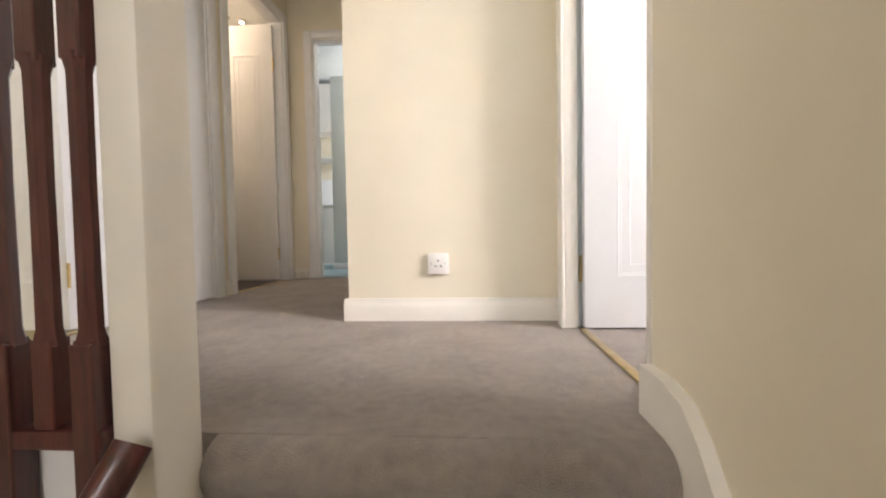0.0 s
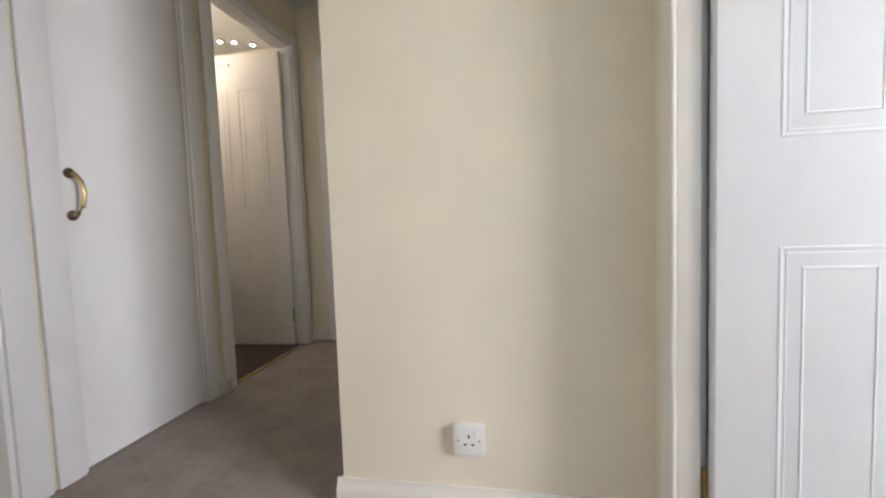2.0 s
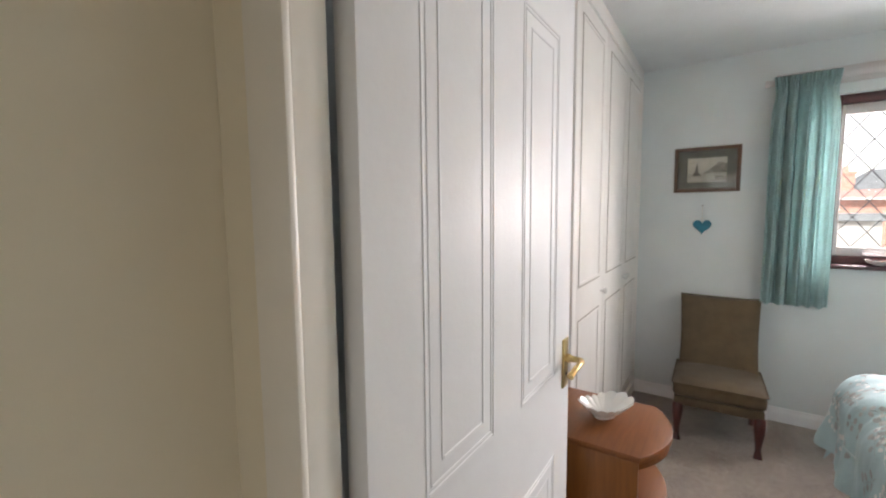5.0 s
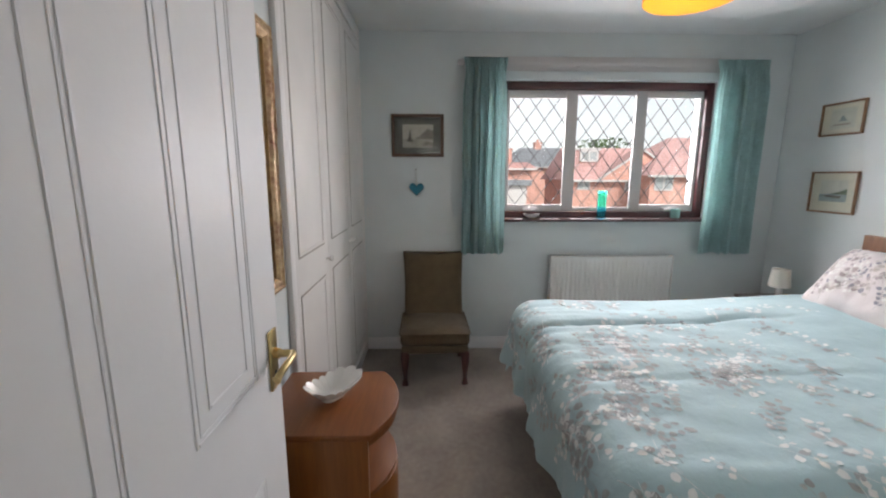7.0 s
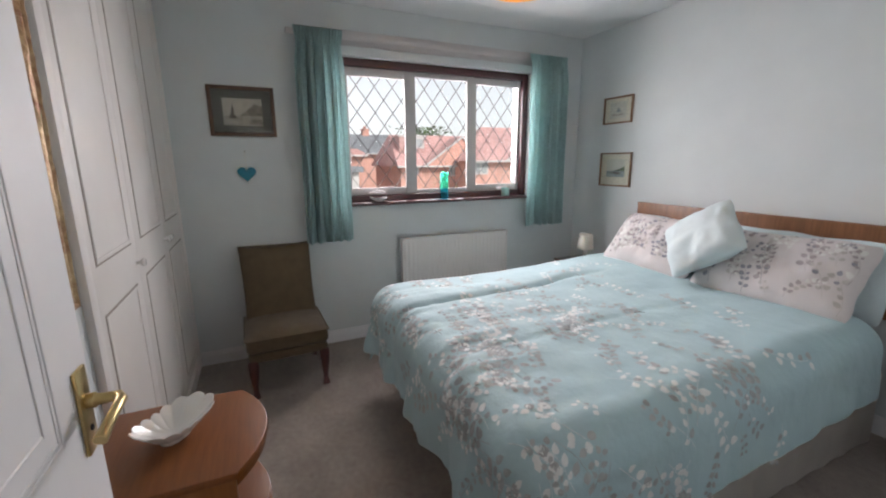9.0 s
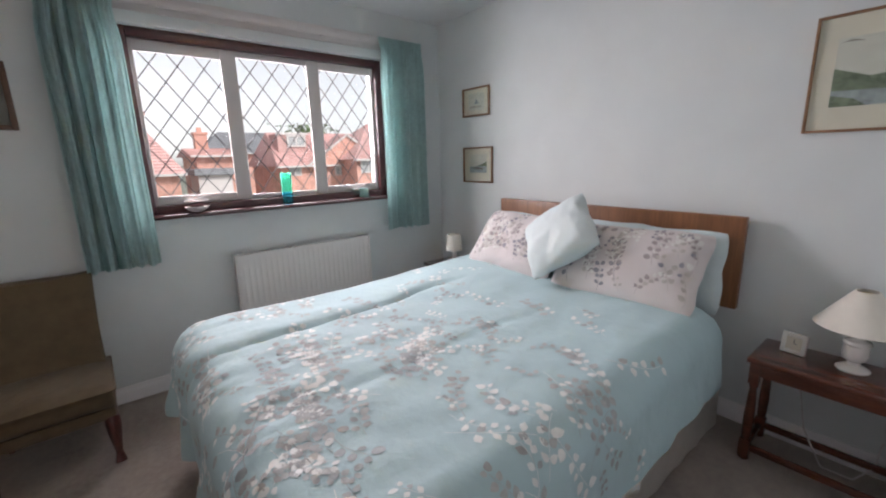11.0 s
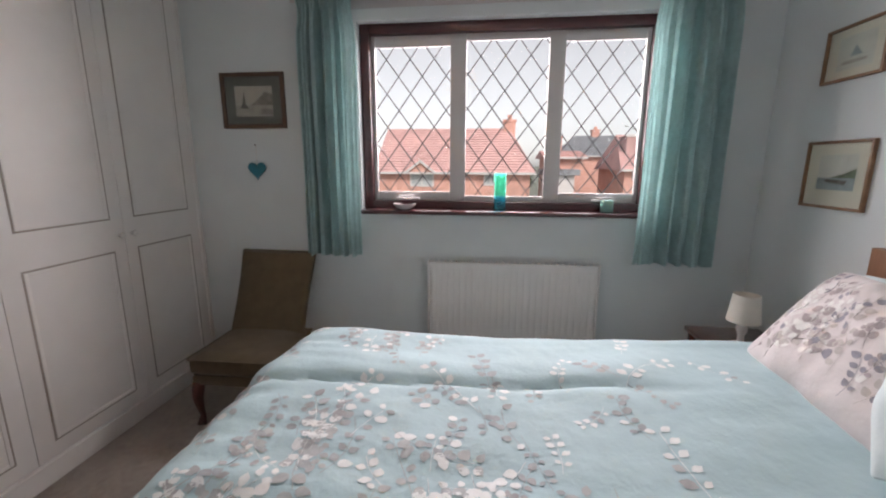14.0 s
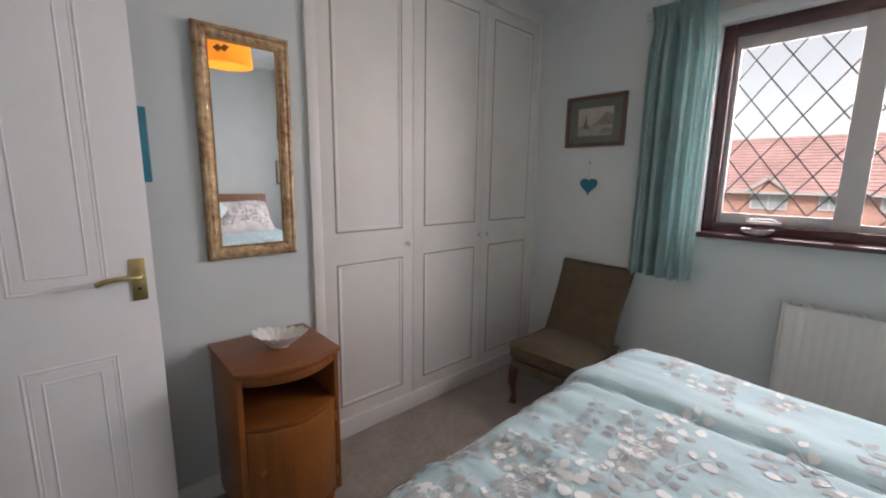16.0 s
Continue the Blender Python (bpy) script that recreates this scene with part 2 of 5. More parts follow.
def glow(name, colour, strength):
    m = bpy.data.materials.new(name)
    m.use_nodes = True
    b = m.node_tree.nodes["Principled BSDF"]
    b.inputs["Base Color"].default_value = (*colour, 1)
    b.inputs["Emission Color"].default_value = (*colour, 1)
    b.inputs["Emission Strength"].default_value = strength
    return m


def shade_material(name, colour):
    """Lampshade cloth that lets its bulb's light through."""
    m = bpy.data.materials.new(name)
    m.use_nodes = True
    nt = m.node_tree
    mix, tr, di = nt.nodes.new("ShaderNodeMixShader"), nt.nodes.new("ShaderNodeBsdfTranslucent"), nt.nodes.new("ShaderNodeBsdfDiffuse")
    noise_tex, ramp = nt.nodes.new("ShaderNodeTexNoise"), nt.nodes.new("ShaderNodeValToRGB")
    noise_tex.inputs["Scale"].default_value = 90
    ramp.color_ramp.elements[0].color = (*[c * 0.88 for c in colour], 1)
    ramp.color_ramp.elements[1].color = (*colour, 1)
    nt.links.new(noise_tex.outputs["Fac"], ramp.inputs[0])
    nt.links.new(ramp.outputs[0], tr.inputs[0])
    nt.links.new(ramp.outputs[0], di.inputs[0])
    mix.inputs[0].default_value = 0.45
    nt.links.new(tr.outputs[0], mix.inputs[1])
    nt.links.new(di.outputs[0], mix.inputs[2])
    nt.links.new(mix.outputs[0], nt.nodes["Material Output"].inputs["Surface"])
    return m


M_ORANGE = shade_material("orange_lampshade_cloth", (0.98, 0.66, 0.2))
M_PALESHADE = shade_material("pale_hall_lampshade", (0.85, 0.78, 0.66))


# ---- mesh helpers ----
def box(bm, x0, x1, y0, y1, z0, z1, bevel=0.0, m=None, segments=2):
    """One box, its edges rounded by bevel, into a bmesh."""
    made = bmesh.ops.create_cube(bm, size=1.0)["verts"]
    place = Matrix.Translation(((x0 + x1) / 2, (y0 + y1) / 2, (z0 + z1) / 2)) @ Matrix.Diagonal((x1 - x0, y1 - y0, z1 - z0, 1))
    bmesh.ops.transform(bm, matrix=place, verts=made)
    if bevel:
        edges = list({e for v in made for e in v.link_edges})
        made = bmesh.ops.bevel(bm, geom=edges, offset=bevel, segments=segments, affect="EDGES", profile=0.5)["verts"]
    if m is not None:
        bmesh.ops.transform(bm, matrix=m, verts=list(made))
    return bm


def boxes(*rows, bevel=0.0, m=None):
    bm = bmesh.new()
    for r in rows:
        box(bm, *r, bevel=bevel, m=m)
    return bm


def lathe(profile, segments=32, m=None, bm=None, wave=None):
    """A turned shape from (radius, z) rows; wave(angle, radius, z) may change the radius."""
    bm = bm or bmesh.new()
    rings = []
    for r, z in profile:
        ring = []
        for i in range(segments):
            a = 2 * math.pi * i / segments
            q = wave(a, r, z) if wave else (r, z)
            ring.append(bm.verts.new((q[0] * math.cos(a), q[0] * math.sin(a), q[1])))
        rings.append(ring)
    for lo, hi in zip(rings, rings[1:]):
        for i in range(segments):
            j = (i + 1) % segments
            bm.faces.new((lo[i], lo[j], hi[j], hi[i]))
    if profile[0][0] > 1e-4:
        bm.faces.new(rings[0][::-1])
    if profile[-1][0] > 1e-4:
        bm.faces.new(rings[-1])
    if m is not None:
        bmesh.ops.transform(bm, matrix=m, verts=[v for ring in rings for v in ring])
    return bm


def tube(points, radius, segments=10, bm=None):
    """A round bar along a line of points; radius may be one number or one for each point."""
    bm = bm or bmesh.new()
    pts = [Vector(p) for p in points]
    rad = radius if isinstance(radius, (list, tuple)) else [radius] * len(pts)
    rings = []
    for i, p in enumerate(pts):
        along = (pts[min(i + 1, len(pts) - 1)] - pts[max(i - 1, 0)]).normalized()
        side = along.cross(Vector((0, 0, 1)) if abs(along.z) < 0.9 else Vector((1, 0, 0))).normalized()
        up = side.cross(along)
        rings.append([bm.verts.new(p + rad[i] * (math.cos(a) * side + math.sin(a) * up)) for a in (2 * math.pi * k / segments for k in range(segments))])
    for lo, hi in zip(rings, rings[1:]):
        for i in range(segments):
            j = (i + 1) % segments
            bm.faces.new((lo[i], lo[j], hi[j], hi[i]))
    bm.faces.new(rings[0][::-1])
    bm.faces.new(rings[-1])
    return bm


def prism(outline, z0, z1, bevel=0.0, m=None, bm=None):
    """An upright prism over an outline of (x, y)."""
    bm = bm or bmesh.new()
    lo = [bm.verts.new((x, y, z0)) for x, y in outline]
    hi = [bm.verts.new((x, y, z1)) for x, y in outline]
    n = len(outline)
    faces = [bm.faces.new(lo[::-1]), bm.faces.new(hi)]
    for i in range(n):
        faces.append(bm.faces.new((lo[i], lo[(i + 1) % n], hi[(i + 1) % n], hi[i])))
    bmesh.ops.recalc_face_normals(bm, faces=faces)
    made = lo + hi
    if bevel:
        made = bmesh.ops.bevel(bm, geom=list({e for f in faces for e in f.edges}), offset=bevel, segments=2, affect="EDGES", profile=0.5)["verts"]
    if m is not None:
        bmesh.ops.transform(bm, matrix=m, verts=list(made))
    return bm


def mesh_of(name, bm, mats, smooth=True):
    me = bpy.data.meshes.new(name)
    bmesh.ops.recalc_face_normals(bm, faces=bm.faces)
    bm.to_mesh(me)
    bm.free()
    for mat in mats if isinstance(mats, (list, tuple)) else [mats]:
        me.materials.append(mat)
    if smooth:
        me.set_sharp_from_angle(angle=radians(35))
        for p in me.polygons:
            p.use_smooth = True
    return me


def part(name, bm, mat, parent=None, label="", smooth=True):
    ob = new(name, mesh_of(name, bm, mat, smooth))
    if parent is not None:
        ob.parent = parent
    return tagged(ob, label)


def thing(name, label, category, group="", at=None):
    ob = new(name)
    ob.empty_display_size = 0.1
    if at is not None:
        ob.matrix_basis = at
    return tagged(ob, label, category, group)


def setting(name, bm, mat, label="", smooth=True):
    return tagged(part(name, bm, mat, None, "", smooth), label, name.split("_")[0], "", "structure")


# ---- setting: bedroom shell ----
def wall_with_hole(axis, a0, a1, b0, b1, z0, z1, holes):
    """A wall from a0 to a1 in thickness and b0 to b1 along its run, with (b0, b1, z0, z1) holes through it."""
    bm = bmesh.new()

    def add(p0, p1, q0, q1):
        if p1 - p0 > 1e-4 and q1 - q0 > 1e-4:
            box(bm, a0, a1, p0, p1, q0, q1) if axis == "x" else box(bm, p0, p1, a0, a1, q0, q1)

    at = b0
    for h0, h1, g0, g1 in sorted(holes):
        add(at, h0, z0, z1)
        add(h0, h1, z0, g0)
        add(h0, h1, g1, z1)
        at = h1
    add(at, b1, z0, z1)
    return bm


CEIL = 2.46
setting("wall_bedroom_window", wall_with_hole("x", 3.83, 4.12, -1.76, 1.76, -2.75, 2.7, [(-1.10, 0.56, 1.06, 2.13)]), M_BLUE, smooth=False)
setting("wall_bedroom_south", boxes((0.73, 3.83, -1.76, -1.64, -0.1, 2.6)), M_BLUE, smooth=False)
setting("wall_bedroom_north", boxes((0.73, 3.83, 1.64, 1.74, -0.1, 2.6)), M_BLUE, smooth=False)
setting("wall_bedroom_west", wall_with_hole("x", 0.68, 0.73, -1.76, 1.74, -0.1, 2.6, [(0.725, 1.60, -0.1, 2.06)]), M_BLUE, smooth=False)
setting("wall_landing_east", wall_with_hole("x", 0.63, 0.68, -2.6, 1.62, -2.7, 2.6, [(0.725, 1.488, -0.05, 2.06)]), M_CREAM, smooth=False)
setting("wall_landing_north", boxes((-0.262, 0.68, 1.62, 1.72, -0.1, 2.6)), M_CREAM, smooth=False)
setting("wall_corridor_east", boxes((-0.262, -0.17, 1.72, 3.37, -0.1, 2.6)), M_CREAM, smooth=False)
WEST_HOLES = [(0.72, 1.47, -0.05, 2.06), (1.655, 2.275, -0.05, 2.06), (2.465, 3.27, -0.05, 2.167)]
setting("wall_landing_west", wall_with_hole("x", -1.384, -1.284, -2.6, 3.47, -2.7, 2.6, WEST_HOLES), M_CREAM, smooth=False)
setting("wall_corridor_end", wall_with_hole("y", 3.37, 3.47, -1.284, -0.17, -0.1, 2.6, [(-1.075, -0.36, -0.1, 2.06)]), M_CREAM, smooth=False)
# unseen wall; its opening is made up to hold a fill lamp
setting("wall_stairwell_south", wall_with_hole("y", -2.72, -2.6, -1.384, 0.73, -2.7, 2.6, [(-1.0, 0.3, 1.0, 2.2)]), M_CREAM, smooth=False)
setting("ceiling", boxes((-4.2, 4.12, -2.72, 6.6, CEIL, CEIL + 0.1)), M_CEIL, smooth=False)
setting("floor_bedroom", boxes((0.675, 3.83, -1.64, 1.64, -0.2, 0.0)), M_CARPET, smooth=False)
setting("floor_landing", boxes((-1.284, 0.675, 0.612, 1.62, -0.2, 0.0), (-1.284, -0.262, 1.62, 3.42, -0.2, 0.0)), M_CARPET, smooth=False)
setting("floor_stairwell", boxes((-1.284, 0.63, -2.6, 0.6, -2.8, -2.66)), M_CARPET, smooth=False)
setting("trim_landing_fascia", boxes((-1.284, -0.30, 0.575, 0.597, -0.35, 0.045), (-0.30, 0.63, 0.53, 0.56, -2.66, -0.30)), M_WHITE)

# rooms seen through the doorways
# the gap in the far wall is added for a fill lamp
setting("wall_west_room", boxes((-4.2, -4.1, -0.6, 0.0, -0.1, 2.5), (-4.2, -4.1, 1.4, 2.2, -0.1, 2.5), (-4.2, -4.1, 0.0, 1.4, -0.1, 1.0), (-4.2, -4.1, 0.0, 1.4, 2.2, 2.5), (-4.1, -1.384, -0.7, -0.6, -0.1, 2.5), (-4.1, -1.384, 1.60, 1.655, -0.1, 2.5)), M_CREAM, smooth=False)
setting("floor_west_room", boxes((-4.1, -1.30, -0.6, 1.6, -0.2, 0.002)), M_OLIVE, smooth=False)
setting("wall_bathroom", boxes((-3.4, -3.3, 2.3, 4.0, -0.1, 2.46), (-3.3, -1.384, 2.28, 2.36, -0.1, 2.46), (-3.3, -1.384, 3.9, 4.0, -0.1, 2.46), (-1.46, -1.384, 3.47, 3.9, -0.1, 2.46)), M_TRIM, smooth=False)
setting("floor_cupboard", boxes((-1.95, -1.284, 1.66, 2.28, -0.2, 0.002)), M_CARPET, smooth=False)
setting("floor_bathroom", boxes((-3.3, -1.30, 2.36, 3.42, -0.2, 0.002), (-3.3, -1.46, 3.42, 3.9, -0.2, 0.002)), M_DARKFLOOR, smooth=False)
setting("wall_cupboard", boxes((-1.95, -1.384, 1.66, 1.70, -0.1, 2.5), (-1.95, -1.384, 2.22, 2.28, -0.1, 2.5), (-2.0, -1.95, 1.66, 2.28, -0.1, 2.5)), M_TRIM, smooth=False)
# the east gap is added for another fill lamp, out of view
setting("wall_end_room", boxes((-3.0, 0.5, 5.62, 5.72, -0.1, 2.5), (-3.1, -3.0, 4.0, 5.72, -0.1, 2.5), (0.5, 0.6, 3.47, 3.9, -0.1, 2.5), (0.5, 0.6, 5.3, 5.72, -0.1, 2.5), (0.5, 0.6, 3.9, 5.3, -0.1, 1.0), (0.5, 0.6, 3.9, 5.3, 2.2, 2.5)), M_CREAM, smooth=False)
setting("floor_end_room", boxes((-1.384, 0.5, 3.42, 4.0, -0.2, 0.002), (-3.0, 0.5, 4.0, 5.62, -0.2, 0.002)), M_BLUECARPET, smooth=False)


def nosed_step(k):
    """One carpeted step with a round nosing, counted from the landing down."""
    bm = bmesh.new()
    rise, going, nose, r = 0.2, 0.225, 0.55, 0.055
    top, front = -rise * k - (0.0 if k else 0.0012), nose - going * k
    back = front + (going if k else 0.062) + (0.0 if k else 0.02)
    outline = [(back, top)]
    for i in range(9):
        a = math.pi / 2 + math.pi * i / 8 * 0.9
        outline.append((front + r + r * math.cos(a), top - r + r * math.sin(a)))
    outline += [(front + 0.03, top - 2 * r - 0.01), (front + 0.035, top - rise - 0.02), (back, top - rise - 0.02)]
    lo = [bm.verts.new((-0.207, y, z)) for y, z in outline]
    hi = [bm.verts.new((0.6055, y, z)) for y, z in outline]
    n = len(outline)
    bm.faces.new(lo)
    bm.faces.new(hi[::-1])
    for i in range(n):
        bm.faces.new((lo[i], hi[i], hi[(i + 1) % n], lo[(i + 1) % n]))
    return bm


stairs = tagged(thing("stairs", "taupe carpeted stairs with rounded nosings up to the landing", "stairs"), kind="structure")
for k in range(13):
    part("step", nosed_step(k), M_CARPET, stairs)


def slope_board(x0, x1, depth, thick=0.02):
    """A sloping stair string with an eased top where it meets the landing skirting."""
    bm = bmesh.new()
    top = [(0.725, 0.10), (0.62, 0.10), (0.56, 0.085), (0.51, 0.045), (0.47, -0.005)]
    top += [(0.47 - 0.225 * k, -0.005 - 0.2 * k) for k in range(1, 13)]
    a = [bm.verts.new((x0, y, z)) for y, z in top]
    b = [bm.verts.new((x1, y, z)) for y, z in top]
    c = [bm.verts.new((x0, y, z - depth)) for y, z in top]
    d = [bm.verts.new((x1, y, z - depth)) for y, z in top]
    for i in range(len(top) - 1):
        bm.faces.new((a[i], b[i], b[i + 1], a[i + 1]))
        bm.faces.new((c[i], d[i], d[i + 1], c[i + 1]))
        bm.faces.new((a[i], a[i + 1], c[i + 1], c[i]))
        bm.faces.new((b[i], b[i + 1], d[i + 1], d[i]))
    bm.faces.new((a[0], b[0], d[0], c[0]))
    bm.faces.new((a[-1], b[-1], d[-1], c[-1]))
    return bm


setting("trim_stair_string", slope_board(0.606, 0.63, 0.3), M_TRIM)


def skirting(x0, y0, x1, y1, nx, ny, h=0.095, t=0.018):
    """A moulded skirting board along a wall line; (nx, ny) points into the room."""
    bm = bmesh.new()
    prof = [(0, 0), (t, 0), (t, h * 0.62), (t * 0.8, h * 0.74), (t * 0.45, h * 0.86), (t * 0.4, h), (0, h)]
    a = [bm.verts.new((x0 + nx * p, y0 + ny * p, z)) for p, z in prof]
    b = [bm.verts.new((x1 + nx * p, y1 + ny * p, z)) for p, z in prof]
    n = len(prof)
    for i in range(n):
        bm.faces.new((a[i], b[i], b[(i + 1) % n], a[(i + 1) % n]))
    bm.faces.new(a)
    bm.faces.new(b[::-1])
    return bm


for i, row in enumerate([(-0.28, 1.62, 0.632, 1.62, 0, -1), (-0.262, 1.62, -0.262, 3.37, -1, 0), (-1.284, 3.315, -1.284, 3.37, 1, 0),
                         (-1.284, 2.345, -1.284, 2.42, 1, 0), (-1.284, 3.37, -1.145, 3.37, 0, -1)]):
    setting("baseboard", skirting(*row), M_TRIM)
for row in [(3.83, 1.62, 3.83, -1.64, -1, 0), (3.83, -1.64, 0.73, -1.64, 0, 1), (0.73, -1.64, 0.73, 0.66, 1, 0), (1.50, 1.64, 2.12, 1.64, 0, -1)]:
    setting("baseboard", skirting(*row), M_WHITE)


# ---- setting: door frames and doors ----
def architrave_strip(axis, a, w0, w1, z0, z1, out):
    """One moulded upright on a wall face at a; out is the way it stands proud."""
    t = 0.018
    if axis == "x":
        return box(bmesh.new(), min(a, a + out * t), max(a, a + out * t), w0, w1, z0, z1, 0.005)
    return box(bmesh.new(), w0, w1, min(a, a + out * t), max(a, a + out * t), z0, z1, 0.005)


def door_frame(name, axis, a0, a1, b0, b1, top, mat, sides=(1, 1), widths=(0.065, 0.065), label="painted wooden door frame"):
    """Lining in the opening b0..b1 of a wall from a0 to a1, with architraves on the faces wanted."""
    th = tagged(thing(name, label, "door frame"), kind="structure")
    L = 0.022
    rows = [(b0, b0 + L, 0.0, top), (b1 - L, b1, 0.0, top), (b0 + L, b1 - L, top - L, top)]
    for p0, p1, q0, q1 in rows:
        bm = box(bmesh.new(), a0 - 0.004, a1 + 0.004, p0, p1, q0, q1, 0.003) if axis == "x" else box(bmesh.new(), p0, p1, a0 - 0.004, a1 + 0.004, q0, q1, 0.003)
        part("lining", bm, mat, th)
    for face, out, on in ((a0, -1, sides[0]), (a1, 1, sides[1])):
        if on:
            part("architrave", architrave_strip(axis, face, b0 + 0.006 - widths[0], b0 + 0.006, 0.0, top + 0.06, out), mat, th)
            part("architrave", architrave_strip(axis, face, b1 - 0.006, b1 - 0.006 + widths[1], 0.0, top + 0.06, out), mat, th)
            part("architrave", architrave_strip(axis, face, b0 + 0.0065, b1 - 0.0065, top - 0.006, top + 0.06, out), mat, th)
    return th


setting("wall_door_rebate", boxes((0.674, 0.70, 1.50, 1.56, 0.0, 2.05)), M_BLUE, smooth=False)
bed_frame = tagged(thing("door_frame_bedroom", "cream painted lining of the bedroom doorway", "door frame"), kind="structure")
for row in ((0.624, 0.673, 1.462, 1.491, 0.0, 2.03),  (0.627, 0.734, 0.722, 0.744, 0.0, 2.03), (0.627, 0.668, 0.7445, 1.4615, 1.985, 2.03), (0.735, 0.75, 0.66, 0.735, 0.0, 2.1)):
    part("lining", box(bmesh.new(), *row, 0.003), M_TRIM, bed_frame)
setting("trim_bedroom_architrave", boxes((0.612, 0.623, 1.458, 1.53, 0.0, 2.10), (0.612, 0.629, 0.73, 1.4575, 2.035, 2.10), bevel=0.004), M_TRIM)
door_frame("door_frame_west_room", "x", -1.384, -1.284, 0.72, 1.47, 2.06, M_WHITE, (0, 1), (0.07, 0.09))
door_frame("door_frame_cupboard", "x", -1.384, -1.284, 1.655, 2.275, 2.06, M_WHITE, (0, 1), (0.09, 0.07))
door_frame("door_frame_bathroom", "x", -1.384, -1.284, 2.465, 3.27, 2.167, M_WHITE, (0, 1), (0.075, 0.07))
door_frame("door_frame_end_room", "y", 3.37, 3.47, -1.075, -0.36, 2.06, M_WHITE, (1, 0), (0.07, 0.07))
setting("trim_bedroom_threshold", box(bmesh.new(), 0.668, 0.696, 0.746, 1.43, 0.0, 0.007, 0.003), M_BRASS)
setting("trim_bathroom_threshold", box(bmesh.new(), -1.31, -1.285, 2.515, 3.21, 0.0, 0.007, 0.003), M_BRASS)
setting("trim_west_room_threshold", box(bmesh.new(), -1.31, -1.285, 0.745, 1.445, 0.0, 0.007, 0.003), M_BRASS)


def panel_moulding(t, x0, x1, z0, z1):
    """The raised beads of one pressed panel, on both faces of a leaf of thickness t."""
    bm = bmesh.new()
    for inset, rise, wid in ((0.0, 0.0016, 0.007), (0.012, 0.001, 0.004), (0.042, 0.0016, 0.006)):
        for ya, yb in ((-rise, 0.001), (t - 0.001, t + rise)):
            a0, a1, b0, b1 = x0 + inset, x1 - inset, z0 + inset, z1 - inset
            for r in ((a0, a0 + wid, b0, b1), (a1 - wid, a1, b0, b1), (a0 + wid, a1 - wid, b0, b0 + wid), (a0 + wid, a1 - wid, b1 - wid, b1)):
                box(bm, r[0], r[1], ya, yb, r[2], r[3], 0.0014, segments=1)
    return bm


def lever_handle(parent, x, z, y, out, toward):
    """A brass back plate with a curved lever, standing proud of a door face at y."""
    plate = part("handle_plate", box(bmesh.new(), x - 0.02, x + 0.02, min(y, y + out * 0.006), max(y, y + out * 0.006), z - 0.068, z + 0.068, 0.002), M_BRASS, parent, "worn brass back plate")
    boss = lathe([(0.011, 0), (0.012, 0.012), (0.009, 0.016), (0.008, 0.045)], 18, pose(x, y + out * 0.005, z + 0.014, 90 if out < 0 else -90))
    part("lever_boss", boss, M_BRASS, plate)
    bar = [(x, y + out * 0.045, z + 0.014), (x + toward * 0.015, y + out * 0.053, z + 0.015), (x + toward * 0.05, y + out * 0.056, z + 0.019),
           (x + toward * 0.085, y + out * 0.054, z + 0.015), (x + toward * 0.108, y + out * 0.05, z + 0.006)]
    part("lever", tube(bar, [0.008, 0.008, 0.0075, 0.0075, 0.009], 12), M_BRASS, plate)
    hole = lathe([(0.005, 0), (0.0045, 0.002)], 12, pose(x, y + out * 0.006, z - 0.03, 90 if out < 0 else -90))
    part("keyhole", hole, M_BLACK, plate)


def door(name, at, w, h, panels, label, handles=True, hinge=True, mat=M_WHITE):
    th = tagged(thing(name, label, "door", at=at), kind="structure")
    leaf = part("door_leaf", box(bmesh.new(), 0, w, 0, 0.036, 0, h, 0.002), mat, th)
    for row in panels:
        part("panel_moulding", panel_moulding(0.036, *row), mat, leaf)
    if handles:
        lever_handle(leaf, w - 0.043, 1.01, 0.0, -1, -1)
        lever_handle(leaf, w - 0.043, 1.01, 0.036, 1, -1)
        part("latch_plate", box(bmesh.new(), w, w + 0.0015, 0.006, 0.03, 0.92, 1.08, 0.0005), M_BRASS, leaf)
    if hinge:
        for z in (0.22, 1.78):
            part("hinge", tube([(-0.006, 0.036, z - 0.05), (-0.006, 0.036, z + 0.05)], 0.006, 10), M_BRASS, th)
    return th


PANELS = [(0.118, 0.34, 1.0, 1.86), (0.468, 0.69, 1.0, 1.86), (0.118, 0.34, 0.19, 0.778), (0.468, 0.69, 0.19, 0.778)]
door("door_bedroom", pose(0.692, 1.438, 0.008), 0.807, 2.025, PANELS, "white four-panel moulded door standing open into the bedroom")
TALL = [(0.11, 0.33, 1.0, 1.86), (0.40, 0.62, 1.0, 1.86), (0.11, 0.33, 0.19, 0.778), (0.40, 0.62, 0.19, 0.778)]
door("door_west_room", pose(-1.345, 1.445, 0.008, 0, 0, 183), 0.70, 2.02, TALL, "white moulded door standing open into a side room")
door("door_bathroom", pose(-1.345, 3.24, 0.008, 0, 0, 182), 0.74, 2.105, TALL, "white moulded door standing open into the bathroom")
door("door_end_room", pose(-0.40, 3.455, 0.008, 0, 0, 92), 0.70, 2.02, TALL, "white moulded door standing open into the end room", handles=False)

